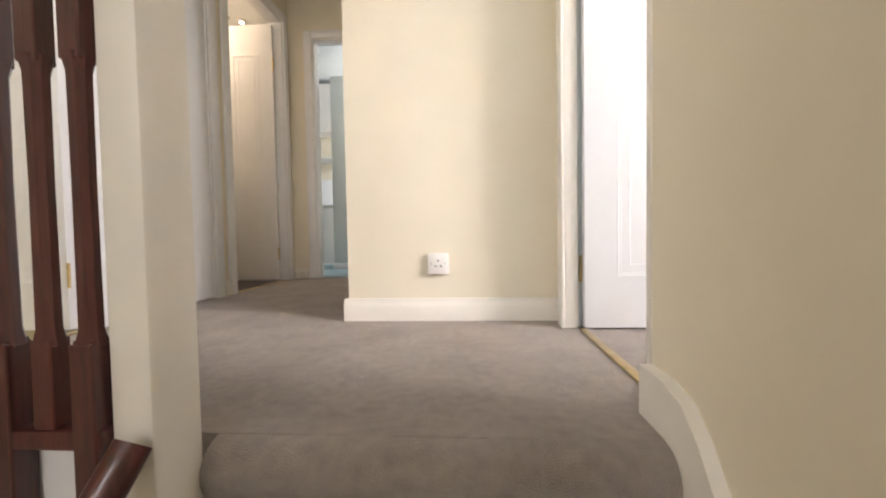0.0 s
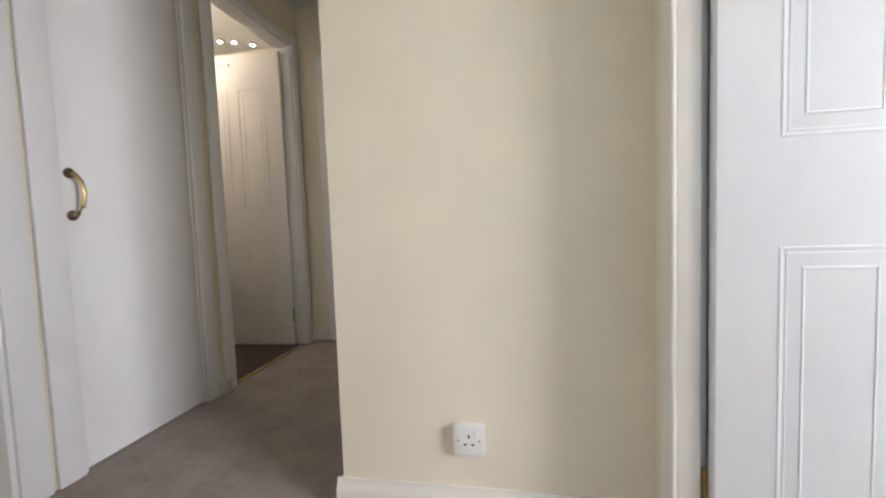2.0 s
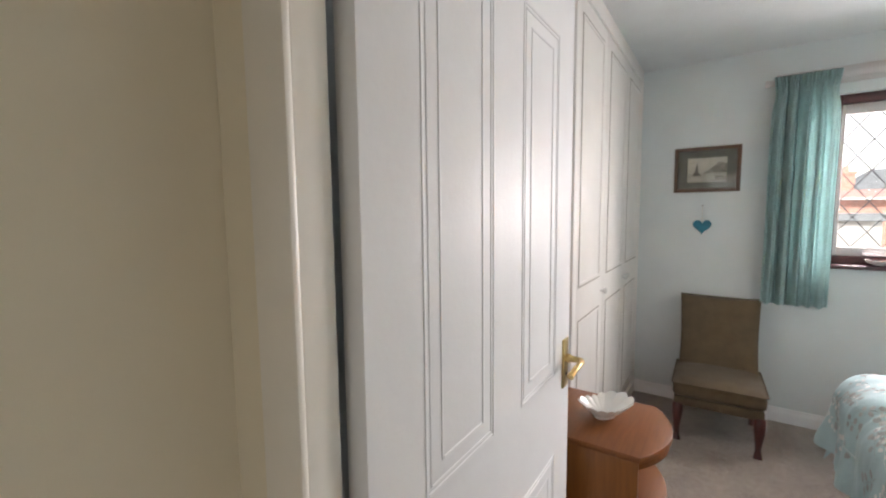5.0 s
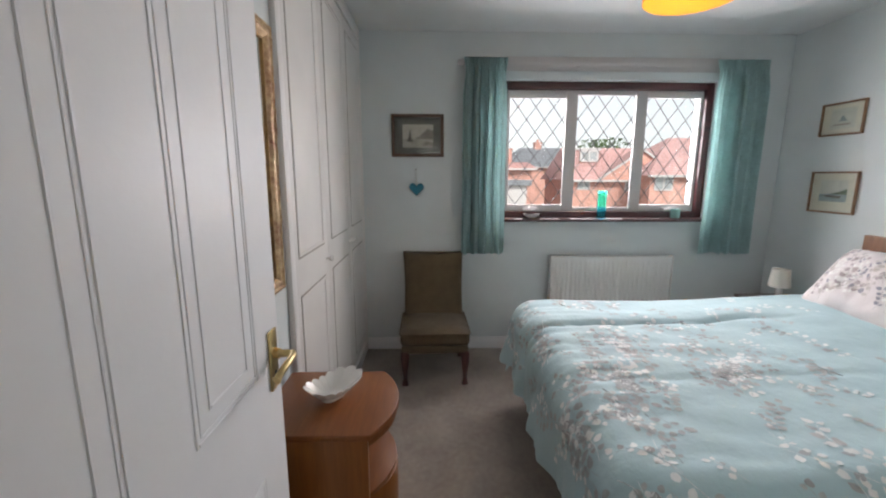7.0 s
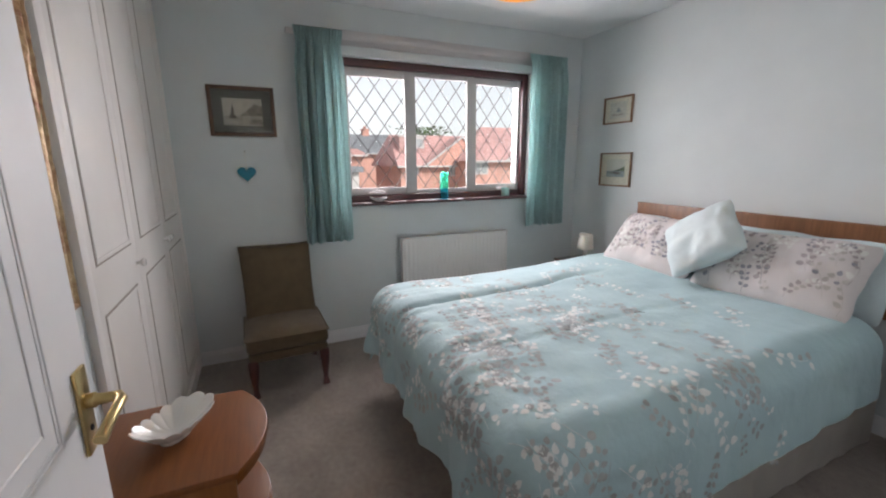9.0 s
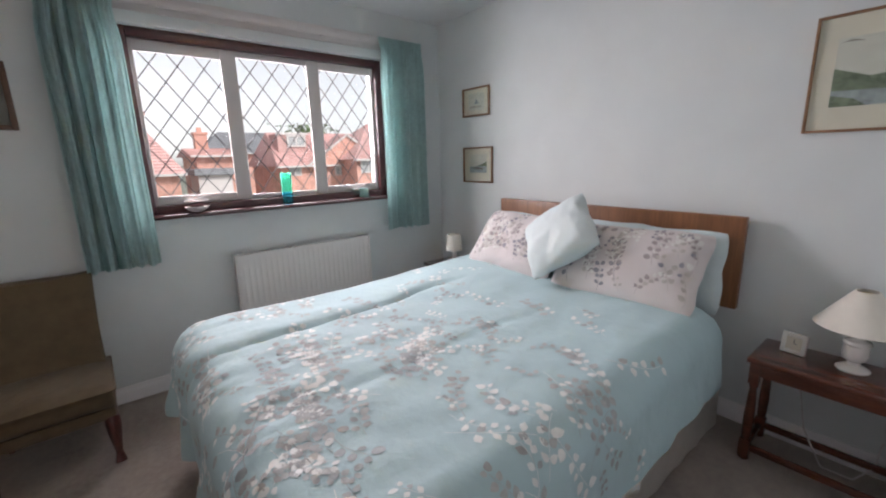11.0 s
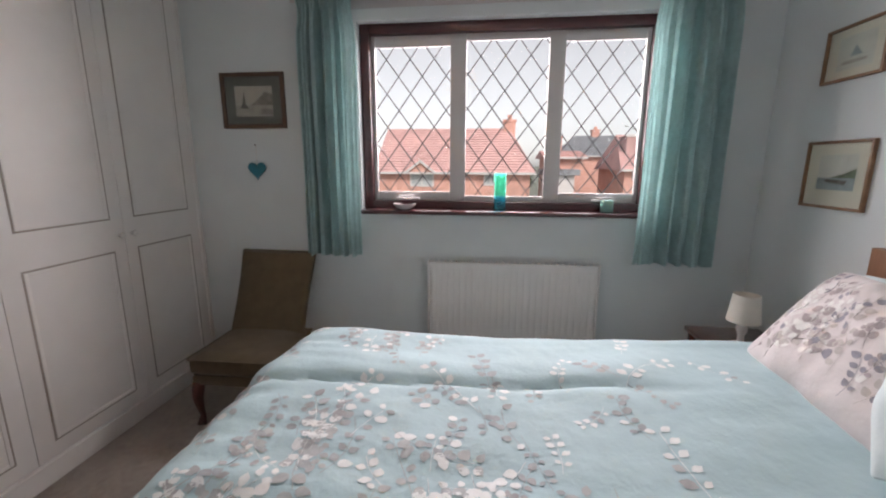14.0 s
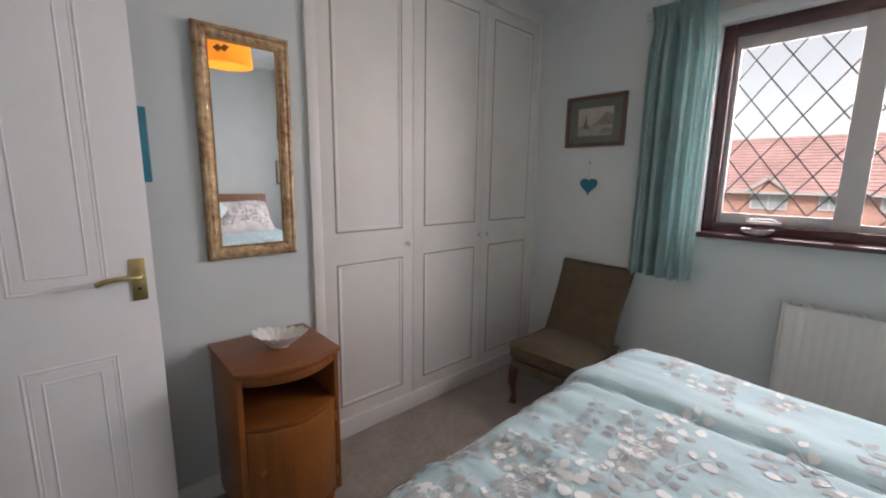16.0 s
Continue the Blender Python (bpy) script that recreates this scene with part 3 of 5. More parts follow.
cupboard = tagged(thing("door_cupboard", "plain white flush cupboard door with a bow pull handle, shut", "door", at=pose(-1.30, 1.68, 0.01)), kind="structure")
part("door_leaf", box(bmesh.new(), -0.02, 0.014, 0.0, 0.57, 0.0, 2.02, 0.003), M_WHITE, cupboard)
pull = part("pull_handle", tube([(0.016, 0.022, 1.075), (0.04, 0.026, 1.07), (0.058, 0.03, 1.045), (0.064, 0.032, 1.0), (0.058, 0.03, 0.955), (0.04, 0.026, 0.93), (0.016, 0.022, 0.925)], [0.008, 0.008, 0.0075, 0.008, 0.0075, 0.008, 0.008], 12), M_BRASS, cupboard, "bowed brass pull handle with bronze ends")
for z in (1.075, 0.925):
    part("handle_rose", lathe([(0.017, 0), (0.019, 0.006), (0.015, 0.014), (0.01, 0.018)], 16, pose(0.014, 0.022, z, 0, 90)), M_BRONZE, pull, "bronze handle end")
for z in (1.89, 1.0, 0.25):
    part("hinge", tube([(0.017, 0.572, z - 0.03), (0.017, 0.572, z + 0.03)], 0.005, 8), M_TRIM, cupboard)

# coat hooks on the bathroom door
for x in (-1.72, -1.80):
    hook = thing("coat_hook", "small dark coat hook on the white bathroom door", "hook", "coat hooks")
    part("hook_base", lathe([(0.012, 0), (0.012, 0.004)], 14, pose(x, 3.222, 2.04, 90)), M_BRONZE, hook)
    part("hook_arm", tube([(x, 3.219, 2.04), (x, 3.195, 2.035), (x, 3.185, 2.05)], 0.004, 8), M_BRONZE, hook)


# ---- window ----
def window():
    w = tagged(thing("window_1", "white three-light window with diamond leading in a dark red timber frame", "window"), kind="structure")
    y0, y1, z0, z1 = -1.10, 0.56, 1.06, 2.13
    d = 0.055
    for r in ((y0, y0 + d, z0, z1), (y1 - d, y1, z0, z1), (y0 + d, y1 - d, z1 - d, z1), (y0 + d, y1 - d, z0, z0 + d + 0.02)):
        part("outer_frame", box(bmesh.new(), 3.885, 3.99, r[0], r[1], r[2], r[3], 0.004), M_FRAMEWOOD, w, "dark red stained timber frame")
    i0, i1, k0, k1 = y0 + d, y1 - d, z0 + d + 0.02, z1 - d
    panes = [(0.040, 0.482), (-0.513, -0.052), (-1.022, -0.602)]
    spans = [(1.19, 2.012), (1.168, 2.036), (1.19, 2.018)]
    nodes = [(0.276, 1.9495), (-0.273, 1.9555), (-0.852, 1.949)]
    bars = [(panes[0][1], i1, k0, k1), (panes[1][1], panes[0][0], k0, k1), (panes[2][1], panes[1][0], k0, k1), (i0, panes[2][0], k0, k1)]
    for a, b, c, e in bars:
        part("mullion", box(bmesh.new(), 3.921, 3.942, a, b, c, e, 0.004), M_UPVC, w, "white frame upright")
    for (a, b), (g0, g1), (cy, cz) in zip(panes, spans, nodes):
        part("rail", box(bmesh.new(), 3.924, 3.940, a, b, k0, g0, 0.004), M_UPVC, w)
        part("rail", box(bmesh.new(), 3.924, 3.940, a, b, g1, k1, 0.004), M_UPVC, w)
        pane = part("pane", box(bmesh.new(), 3.934, 3.938, a - 0.003, b + 0.003, g0 - 0.003, g1 + 0.003), M_PANE, w, smooth=False)
        pane.visible_shadow = False
        bm = bmesh.new()
        dy, dz = 0.1408, 0.1895
        slope = dz / dy
        for sgn in (1, -1):
            for k in range(-12, 13):
                pts = []
                c0 = cz + k * dz
                for yy in (a, b):
                    zz = c0 + sgn * slope * (yy - cy)
                    pts.append((yy, zz))
                (ya, za), (yb, zb) = pts
                if max(za, zb) < g0 or min(za, zb) > g1:
                    continue
                for lim in (g0, g1):
                    if (za - lim) * (zb - lim) < 0:
                        ym = ya + (lim - za) * (yb - ya) / (zb - za)
                        if (lim == g0 and za < g0) or (lim == g1 and za > g1):
                            ya, za = ym, lim
                        else:
                            yb, zb = ym, lim
                if math.hypot(yb - ya, zb - za) < 0.02:
                    continue
                ln, ang = math.hypot(yb - ya, zb - za), math.degrees(math.atan2(zb - za, yb - ya))
                box(bm, -0.0012, 0.0012, -ln / 2, ln / 2, -0.0031, 0.0031, m=pose(3.9325 + (0.0006 if sgn > 0 else -0.0006), (ya + yb) / 2, (za + zb) / 2, ang))
        lead = part("leading", bm, M_LEAD, pane, "dark diamond lead strips", smooth=False)
        lead.visible_shadow = False
    part("window_sill", box(bmesh.new(), 3.782, 3.905, y0 + 0.004, y1 - 0.004, 1.063, 1.088, 0.006), M_FRAMEWOOD, w, "glossy dark red window sill")
    for y in (0.29, -0.86):
        latch = part("window_stay", box(bmesh.new(), 3.885, 3.9235, y - 0.07, y + 0.07, 1.142, 1.156, 0.004), M_UPVC, w)
        part("stay_handle", tube([(3.895, y - 0.05, 1.16), (3.87, y - 0.02, 1.168), (3.87, y + 0.05, 1.165)], 0.006, 8), M_UPVC, latch)


window()


# ---- bed ----
HX0, HX1, BEDY0, BEDY1 = 1.52, 3.0, -1.52, 0.47


def duvet_point(px, py):
    """The duvet's surface over flat cloth coordinates; rounded shoulders, hanging sides, puffs and creases."""
    ax0, ax1, ay1 = HX0 + 0.07, HX1 - 0.03, BEDY1 - 0.005
    qx, qy = min(max(px, ax0), ax1), min(py, ay1)
    vx, vy = px - qx, py - qy
    d = math.hypot(vx, vy)
    head = max(0.0, min(1.0, (-py - 0.3) / 0.9))
    far = max(0.0, min(1.0, (px - 2.2) / 0.6))
    top = 0.642 + 0.04 * head * head * (3 - 2 * head) + 0.024 * far * far * (3 - 2 * far)
    R = 0.15
    puff = 0.016 * noise.noise((px * 2.3, py * 1.7, 0.3)) + 0.008 * noise.noise((px * 6, py * 4.5, 3.1))
    # long soft creases along the bed
    for c, amp in ((2.60, 0.017), (2.02, 0.006)):
        w = 0.02
        off = px - c - 0.06 * math.sin(py * 1.9 + c) - 0.03 * noise.noise((py * 3, c, 0))
        fade = max(0.0, min(1.0, (py + 1.0) / 0.5))
        puff -= amp * fade * math.exp(-(off / w) ** 2)
        puff += 0.5 * amp * fade * math.exp(-((off - 0.09) / 0.07) ** 2)
    puff += 0.006 * noise.noise((px * 14, py * 5, 7.7)) * (0.4 + 0.6 * max(0, min(1, (py + 0.2) / 0.5)))
    # short puckers across the foot end
    foot = max(0.0, min(1.0, (py - 0.05) / 0.35))
    puff += 0.012 * foot * noise.noise((px * 11 + py * 3, py * 2.2, 9.4)) + 0.006 * foot * noise.noise((px * 26, py * 4, 1.4))
    if d < 1e-6:
        return Vector((px, py, top + puff))
    ux, uy = vx / d, vy / d
    arc = R * math.pi / 2
    if d < arc:
        a = d / R
        out, drop = R * math.sin(a), R * (1 - math.cos(a))
        lean = 0
    else:
        out, drop = R + 0.10 * (d - arc), R + (d - arc) * 0.985
        lean = min(1.0, (d - arc) / 0.2)
    along = qx * 1.0 + qy * 1.0 + math.atan2(uy, ux) * 0.25
    fold = 0.014 * math.sin(along * 15 + 2.6 * noise.noise((along * 2, 0, 0))) + 0.02 * noise.noise((along * 9, d * 2, 5)) + 0.008 * noise.noise((along * 24, d * 5, 2))
    out += lean * fold * (0.4 + 1.1 * max(0.0, uy)) + puff * 0.8
    z = max(0.07, top - drop + puff * (1 - lean) * 0.8)
    return Vector((qx + ux * out, qy + uy * out, z))


def duvet_mesh():
    bm = bmesh.new()
    x0, x1, y0, y1 = HX0 - 0.37, HX1 + 0.36, -1.30, BEDY1 + 0.46
    nx, ny = 120, 124
    grid = []
    for j in range(ny + 1):
        py = y0 + (y1 - y0) * j / ny
        grid.append([bm.verts.new(duvet_point(x0 + (x1 - x0) * i / nx, py)) for i in range(nx + 1)])
    for j in range(ny):
        for i in range(nx):
            bm.faces.new((grid[j][i], grid[j][i + 1], grid[j + 1][i + 1], grid[j + 1][i]))
    return bm


def leaf_outline(length, width, kind):
    """A small leaf in the plane: pointed, round or fan-shaped."""
    rows = {"point": [(0, 0), (0.3, 0.42), (0.62, 0.5), (1, 0.02), (0.62, -0.5), (0.3, -0.42)],
            "round": [(0, 0), (0.2, 0.42), (0.55, 0.56), (0.9, 0.38), (1, 0), (0.9, -0.38), (0.55, -0.56), (0.2, -0.42)],
            "heart": [(0, 0), (0.12, 0.4), (0.36, 0.55), (0.66, 0.42), (0.88, 0.18), (1, 0.0), (0.88, -0.18), (0.66, -0.42), (0.36, -0.55), (0.12, -0.4)]}[kind]
    return [(length * a, width * b) for a, b in rows]


def print_sprigs(surface, origins, rng, size, lift=0.0016, mats=4, weights=(3, 6, 4, 1), half=None):
    """Printed sprigs of stems and paired leaves that follow a surface function of two coordinates."""
    bm = bmesh.new()
    eps = 0.004

    def lay(u, v):
        p = surface(u, v)
        n = (surface(u + eps, v) - p).cross(surface(u, v + eps) - p)
        n = n.normalized() if n.length > 1e-12 else Vector((0, 0, 1))
        return p + n * lift

    def patch(pts, mat):
        if half and any(abs(u) > half[0] or abs(v) > half[1] for u, v in pts):
            return
        vs = [bm.verts.new(lay(u, v)) for u, v in pts]
        mid = bm.verts.new(lay(sum(p[0] for p in pts) / len(pts), sum(p[1] for p in pts) / len(pts)))
        for i in range(len(vs)):
            f = bm.faces.new((mid, vs[i], vs[(i + 1) % len(vs)]))
            f.material_index = mat

    for u, v, ang in origins:
        n = rng.randint(3, 6)
        tone = rng.choices(range(mats), weights)[0]
        kind = rng.choice(["point", "round", "heart", "heart"])
        s = size * rng.uniform(0.75, 1.25)
        bend = rng.uniform(-0.25, 0.25)
        cu, cv, a = u, v, ang
        for k in range(n):
            nu, nv = cu + s * 1.2 * math.cos(a), cv + s * 1.2 * math.sin(a)
            wv = s * 0.028
            patch([(cu - wv * math.sin(a), cv + wv * math.cos(a)), (nu - wv * math.sin(a), nv + wv * math.cos(a)), (nu + wv * math.sin(a), nv - wv * math.cos(a)), (cu + wv * math.sin(a), cv - wv * math.cos(a))], tone)
            for sgn in (1, -1):
                if rng.random() < 0.14:
                    continue
                b = a + sgn * rng.uniform(0.7, 1.25)
                L = s * rng.uniform(0.7, 1.15)
                mat = tone if rng.random() < 0.72 else rng.randrange(mats)
                out = leaf_outline(L, L * rng.uniform(0.6, 0.8), kind)
                ou, ov = nu + 0.18 * s * math.cos(b), nv + 0.18 * s * math.sin(b)
                patch([(ou + x * math.cos(b) - y * math.sin(b), ov + x * math.sin(b) + y * math.cos(b)) for x, y in out], mat)
            cu, cv, a = nu, nv, a + bend
    return bm


bed = thing("bed", "double divan bed with a walnut veneered headboard", "bed")
part("divan_base", box(bmesh.new(), HX0, HX1, BEDY0, BEDY1 - 0.04, 0.06, 0.36, 0.02), M_VALANCE, bed)
part("mattress", box(bmesh.new(), HX0, HX1, BEDY0, BEDY1 - 0.02, 0.36, 0.585, 0.05, segments=3), M_PLAINPILLOW, bed, "pale blue sheeted mattress")


def headboard():
    bm = box(bmesh.new(), 1.476, 3.012, -1.585, -1.548, 0.62, 1.07, 0.004)
    return bm


part("headboard", headboard(), M_HEADB, bed, "walnut veneer headboard with upright grain")
for x in (1.75, 2.74):
    part("headboard_strut", box(bmesh.new(), x - 0.03, x + 0.03, -1.61, -1.586, 0.1, 0.7, 0.003), M_HEADB, bed)
for x in (HX0 + 0.12, HX1 - 0.12):
    for y in (BEDY0 + 0.12, BEDY1 - 0.2):
        part("bed_foot", lathe([(0.025, 0), (0.028, 0.06)], 14, pose(x, y, 0)), M_BLACK, bed)


def valance_side(line):
    """One side of the gathered cloth skirt, with box pleats, along rows of (x, y, nx, ny)."""
    bm = bmesh.new()
    rings = []
    for k, (x, y, nx, ny) in enumerate(line):
        col = []
        for j in range(7):
            t = j / 6
            w = 0.0035 * t * math.sin(k * 0.9 + 2 * noise.noise((k * 0.2, 0, 0))) + 0.01 * t
            near = min(abs(y - c) for c in (-0.5, 0.36)) if nx < 0 else 1
            if near < 0.03:
                w += 0.026 * t * (1 if y > -0.5 else -1)
            col.append(bm.verts.new((x + nx * w, y + ny * w, 0.37 - t * 0.36)))
        rings.append(col)
    for a, b in zip(rings, rings[1:]):
        for j in range(6):
            bm.faces.new((a[j], b[j], b[j + 1], a[j + 1]))
    bmesh.ops.solidify(bm, geom=bm.faces, thickness=0.003)
    return bm


valance = thing("bed_valance", "cream pleated bed valance hanging to the carpet", "valance")
part("side_panel", valance_side([(HX0 - 0.025, BEDY0 + (BEDY1 - BEDY0 - 0.02) * i / 69, -1, 0) for i in range(70)]), M_VALANCE, valance)
part("foot_panel", valance_side([(HX0 - 0.025 + (HX1 - HX0 + 0.05) * i / 59, BEDY1, 0, 1) for i in range(60)]), M_VALANCE, valance)
part("side_panel", valance_side([(HX1 + 0.025, BEDY1 - 0.02 - (BEDY1 - BEDY0 - 0.02) * i / 69, 1, 0) for i in range(70)]), M_VALANCE, valance)

duvet = part("duvet", duvet_mesh(), M_DUVET)
tagged(duvet, "duck egg blue duvet with a printed leaf and sprig pattern", "duvet")
rng = random.Random(7)
origins = []
while len(origins) < 210:
    u, v = rng.uniform(HX0 - 0.25, HX1 + 0.22), rng.uniform(-1.0, BEDY1 + 0.3)
    dense = max(0.0, min(1.0, (v + 0.75) / 0.75))
    lane = 0.5 + 0.5 * math.sin((u * 0.9 + v * 0.55) * 6.5 + 1.0)
    side = 1 - 0.55 * max(0.0, min(1.0, (u - 2.2) / 0.6))
    if rng.random() < 0.03 + 0.85 * dense * side * (0.35 + 0.65 * lane):
        origins.append((u, v, rng.uniform(-0.6, 0.9) + (math.pi if rng.random() < 0.35 else 0)))
tagged(part("leaf_print", print_sprigs(duvet_point, origins, rng, 0.031), [M_PRINT_T, M_PRINT_W, M_PRINT_P, M_PRINT_G], duvet, "printed white and taupe leaf sprigs", smooth=True), kind="stuff")


def pillow_surface(w, h, t, seed, ear=0.03):
    """A plump cushion front as a function of (u, v) in metres about its middle."""
    def front(u, v):
        a, b = max(-1.0, min(1.0, 2 * u / w)), max(-1.0, min(1.0, 2 * v / h))
        body = max(0.0, (1 - abs(a) ** 2.6)) ** 0.55 * max(0.0, (1 - abs(b) ** 2.6)) ** 0.55
        pinch = 1 - (0.065 + 0.05 * noise.noise((u * 7 + seed, seed, 1.3))) * (1 - abs(a) ** 2) * abs(b) ** 3
        pinch2 = 1 - (0.06 + 0.05 * noise.noise((v * 8, seed, 4.1))) * (1 - abs(b) ** 2) * abs(a) ** 3
        crease = 0.024 * noise.noise((u * 5 + seed, v * 6, seed)) + 0.011 * noise.noise((u * 13 + seed, v * 12, seed)) + 0.004 * noise.noise((u * 34 + seed, v * 22, seed))
        blunt = 1 - 0.075 * (abs(a) * abs(b)) ** 4
        return Vector((u * pinch2 * blunt, v * pinch * blunt, t / 2 * body + crease * min(1.0, body * 1.5)))
    return front


def pillow_mesh(w, h, t, seed):
    bm = bmesh.new()
    front = pillow_surface(w, h, t, seed)
    n, k = 40, 32
    sheets = []
    for side in (1, -1):
        rows = []
        for j in range(k + 1):
            row = []
            for i in range(n + 1):
                p = front(w * (i / n - 0.5), h * (j / k - 0.5))
                row.append(bm.verts.new((p.x, p.y, side * max(p.z, 0.004))))
            rows.append(row)
        sheets.append(rows)
        for j in range(k):
            for i in range(n):
                bm.faces.new((rows[j][i], rows[j][i + 1], rows[j + 1][i + 1], rows[j + 1][i]))
    f, b = sheets
    for i in range(n):
        bm.faces.new((f[0][i], f[0][i + 1], b[0][i + 1], b[0][i]))
        bm.faces.new((f[k][i], f[k][i + 1], b[k][i + 1], b[k][i]))
    for j in range(k):
        bm.faces.new((f[j][0], f[j + 1][0], b[j + 1][0], b[j][0]))
        bm.faces.new((f[j][n], f[j + 1][n], b[j + 1][n], b[j][n]))
    return bm


def lean(mid, right, up):
    """A pose whose x runs along right, y along up and z out of the cushion's face."""
    r = Vector(right).normalized()
    n = r.cross(Vector(up)).normalized()
    u = n.cross(r)
    m = Matrix((r, u, n)).transposed().to_4x4()
    m.translation = mid
    return m


def pillow(name, label, mat, w, h, t, at, seed, sprigs=0):
    ob = part(name, pillow_mesh(w, h, t, seed), mat)
    tagged(ob, label, "cushion" if name == "cushion" else "pillow")
    ob.matrix_basis = at
    if sprigs:
        r = random.Random(seed)
        spots = []
        for k in range(sprigs):
            across = (k % 8 + 0.5) / 8 - 0.5 + r.uniform(-0.04, 0.04)
            spots.append((across * w, (r.uniform(-0.44, -0.25) if k < 8 else r.uniform(-0.36, 0.36)) * h, r.uniform(1.2, 1.9)))
        tagged(part("leaf_print", print_sprigs(pillow_surface(w, h, t, seed), spots, r, 0.030, 0.0016, 4, (4, 3, 4, 2), (0.46 * w, 0.45 * h)), [M_LEAF_T, M_LEAF_W, M_LEAF_P, M_LEAF_G], ob, "printed slate and taupe leaf sprigs"), kind="stuff")
    return ob


pillow("pillow", "plain pale blue pillow leaning on the headboard", M_PLAINPILLOW, 0.78, 0.42, 0.14, lean((1.89, -1.47, 0.80), (-1, 0, 0), (0, -0.12, 1)), 11)
pillow("pillow", "plain pale blue pillow leaning on the headboard", M_PLAINPILLOW, 0.72, 0.40, 0.14, lean((2.62, -1.47, 0.80), (-1, 0, 0), (0, -0.12, 1)), 12)
pillow("pillow", "pinkish white pillow printed with slate leaf sprigs", M_PILLOW, 0.76, 0.46, 0.20, lean((1.905, -1.29, 0.815), (-1, -0.03, 0.02), (0, -0.66, 0.75)), 21, 40)
pillow("pillow", "pinkish white pillow printed with slate leaf sprigs, half behind a cushion", M_PILLOW, 0.70, 0.46, 0.20, lean((2.63, -1.29, 0.82), (-1, 0.02, -0.02), (0, -0.64, 0.77)), 22, 38)
pillow("cushion", "plain pale blue square cushion standing on its corner", M_CUSHION, 0.43, 0.44, 0.17, lean((2.25, -1.20, 0.935), (-0.31, -0.12, 0.23), (0.32, -0.21, 0.18)), 31)


# ---- bedroom furniture ----
def front_leg(h, y_sign):
    """A cabriole leg: knee, slim ankle and pad foot."""
    pts = [(0, 0, h), (-0.012, 0, h * 0.86), (-0.022, 0, h * 0.68), (-0.012, 0, h * 0.4), (0.0, 0, h * 0.2), (-0.008, 0, h * 0.08), (-0.014, 0, 0.0)]
    return tube(pts, [0.030, 0.031, 0.027, 0.019, 0.0145, 0.02, 0.024], 12)


def nursing_chair(at):
    c = thing("bedroom_chair", "low armless chair in olive brown velvet with dark cabriole legs", "chair", at=at)
    part("seat", box(bmesh.new(), -0.255, 0.21, -0.235, 0.235, 0.285, 0.375, 0.028, segments=3), M_VELVET, c)
    seat_top = bmesh.new()
    n = 14
    rows = []
    for j in range(n + 1):
        row = []
        for i in range(n + 1):
            a, b = 2 * i / n - 1, 2 * j / n - 1
            rise = 0.035 * (1 - abs(a) ** 4) ** 0.6 * (1 - abs(b) ** 4) ** 0.6
            row.append(seat_top.verts.new((-0.02 + 0.235 * a, 0.235 * b, 0.372 + rise)))
        rows.append(row)
    for j in range(n):
        for i in range(n):
            seat_top.faces.new((rows[j][i], rows[j][i + 1], rows[j + 1][i + 1], rows[j + 1][i]))
    part("seat_cushion", seat_top, M_VELVET, c)
    part("piping", tube([(0.2, -0.236, 0.372), (-0.245, -0.238, 0.372), (-0.257, -0.225, 0.372), (-0.257, 0.225, 0.372), (-0.245, 0.238, 0.372), (0.2, 0.236, 0.372)], 0.005, 8), M_VELVET, c)
    part("front_rail", box(bmesh.new(), -0.248, 0.2, -0.228, 0.228, 0.225, 0.287, 0.02), M_VELVET, c)
    back = bmesh.new()
    rows = []
    for j in range(15):
        t = j / 14
        z = 0.30 + 0.51 * t
        mid = 0.085 + 0.235 * t + 0.02 * t * t
        half = 0.224 + 0.010 * t - 0.010 * math.sin(math.pi * t)
        ring = []
        for i in range(24):
            a = 2 * math.pi * i / 24
            ca, sa = math.cos(a), math.sin(a)
            px = math.copysign(abs(ca) ** 0.5, ca)
            py = math.copysign(abs(sa) ** 0.28, sa)
            thick = 0.042 * (1 - 0.25 * t)
            ring.append(back.verts.new((mid + thick * px, half * py, z + 0.020 * py * py * max(0.0, (t - 0.75) / 0.25))))
        rows.append(ring)
    for lo, hi in zip(rows, rows[1:]):
        for i in range(24):
            back.faces.new((lo[i], lo[(i + 1) % 24], hi[(i + 1) % 24], hi[i]))
    back.faces.new(rows[0][::-1])
    back.faces.new(rows[-1])
    part("backrest", back, M_VELVET, c)
    for y in (-0.205, 0.205):
        leg = part("leg", front_leg(0.235, 1), M_MAHOG, c, "dark red cabriole leg")
        leg.matrix_basis = pose(-0.222, y, 0)
        rear = part("leg", tube([(0, 0, 0.24), (0.01, 0, 0.12), (0.035, 0, 0)], [0.02, 0.017, 0.014], 10), M_MAHOG, c)
        rear.matrix_basis = pose(0.18, y, 0)
    return c


nursing_chair(pose(3.445, 1.075, 0, 0, 0, 1.5))


def bow_outline(x0, x1, yb, yf, bow, n=12):
    pts = [(x0, yb), (x0, yf)]
    pts += [(x0 + (x1 - x0) * i / n, yf - bow * (1 - (2 * i / n - 1) ** 2)) for i in range(1, n)]
    pts += [(x1, yf), (x1, yb)]
    return pts


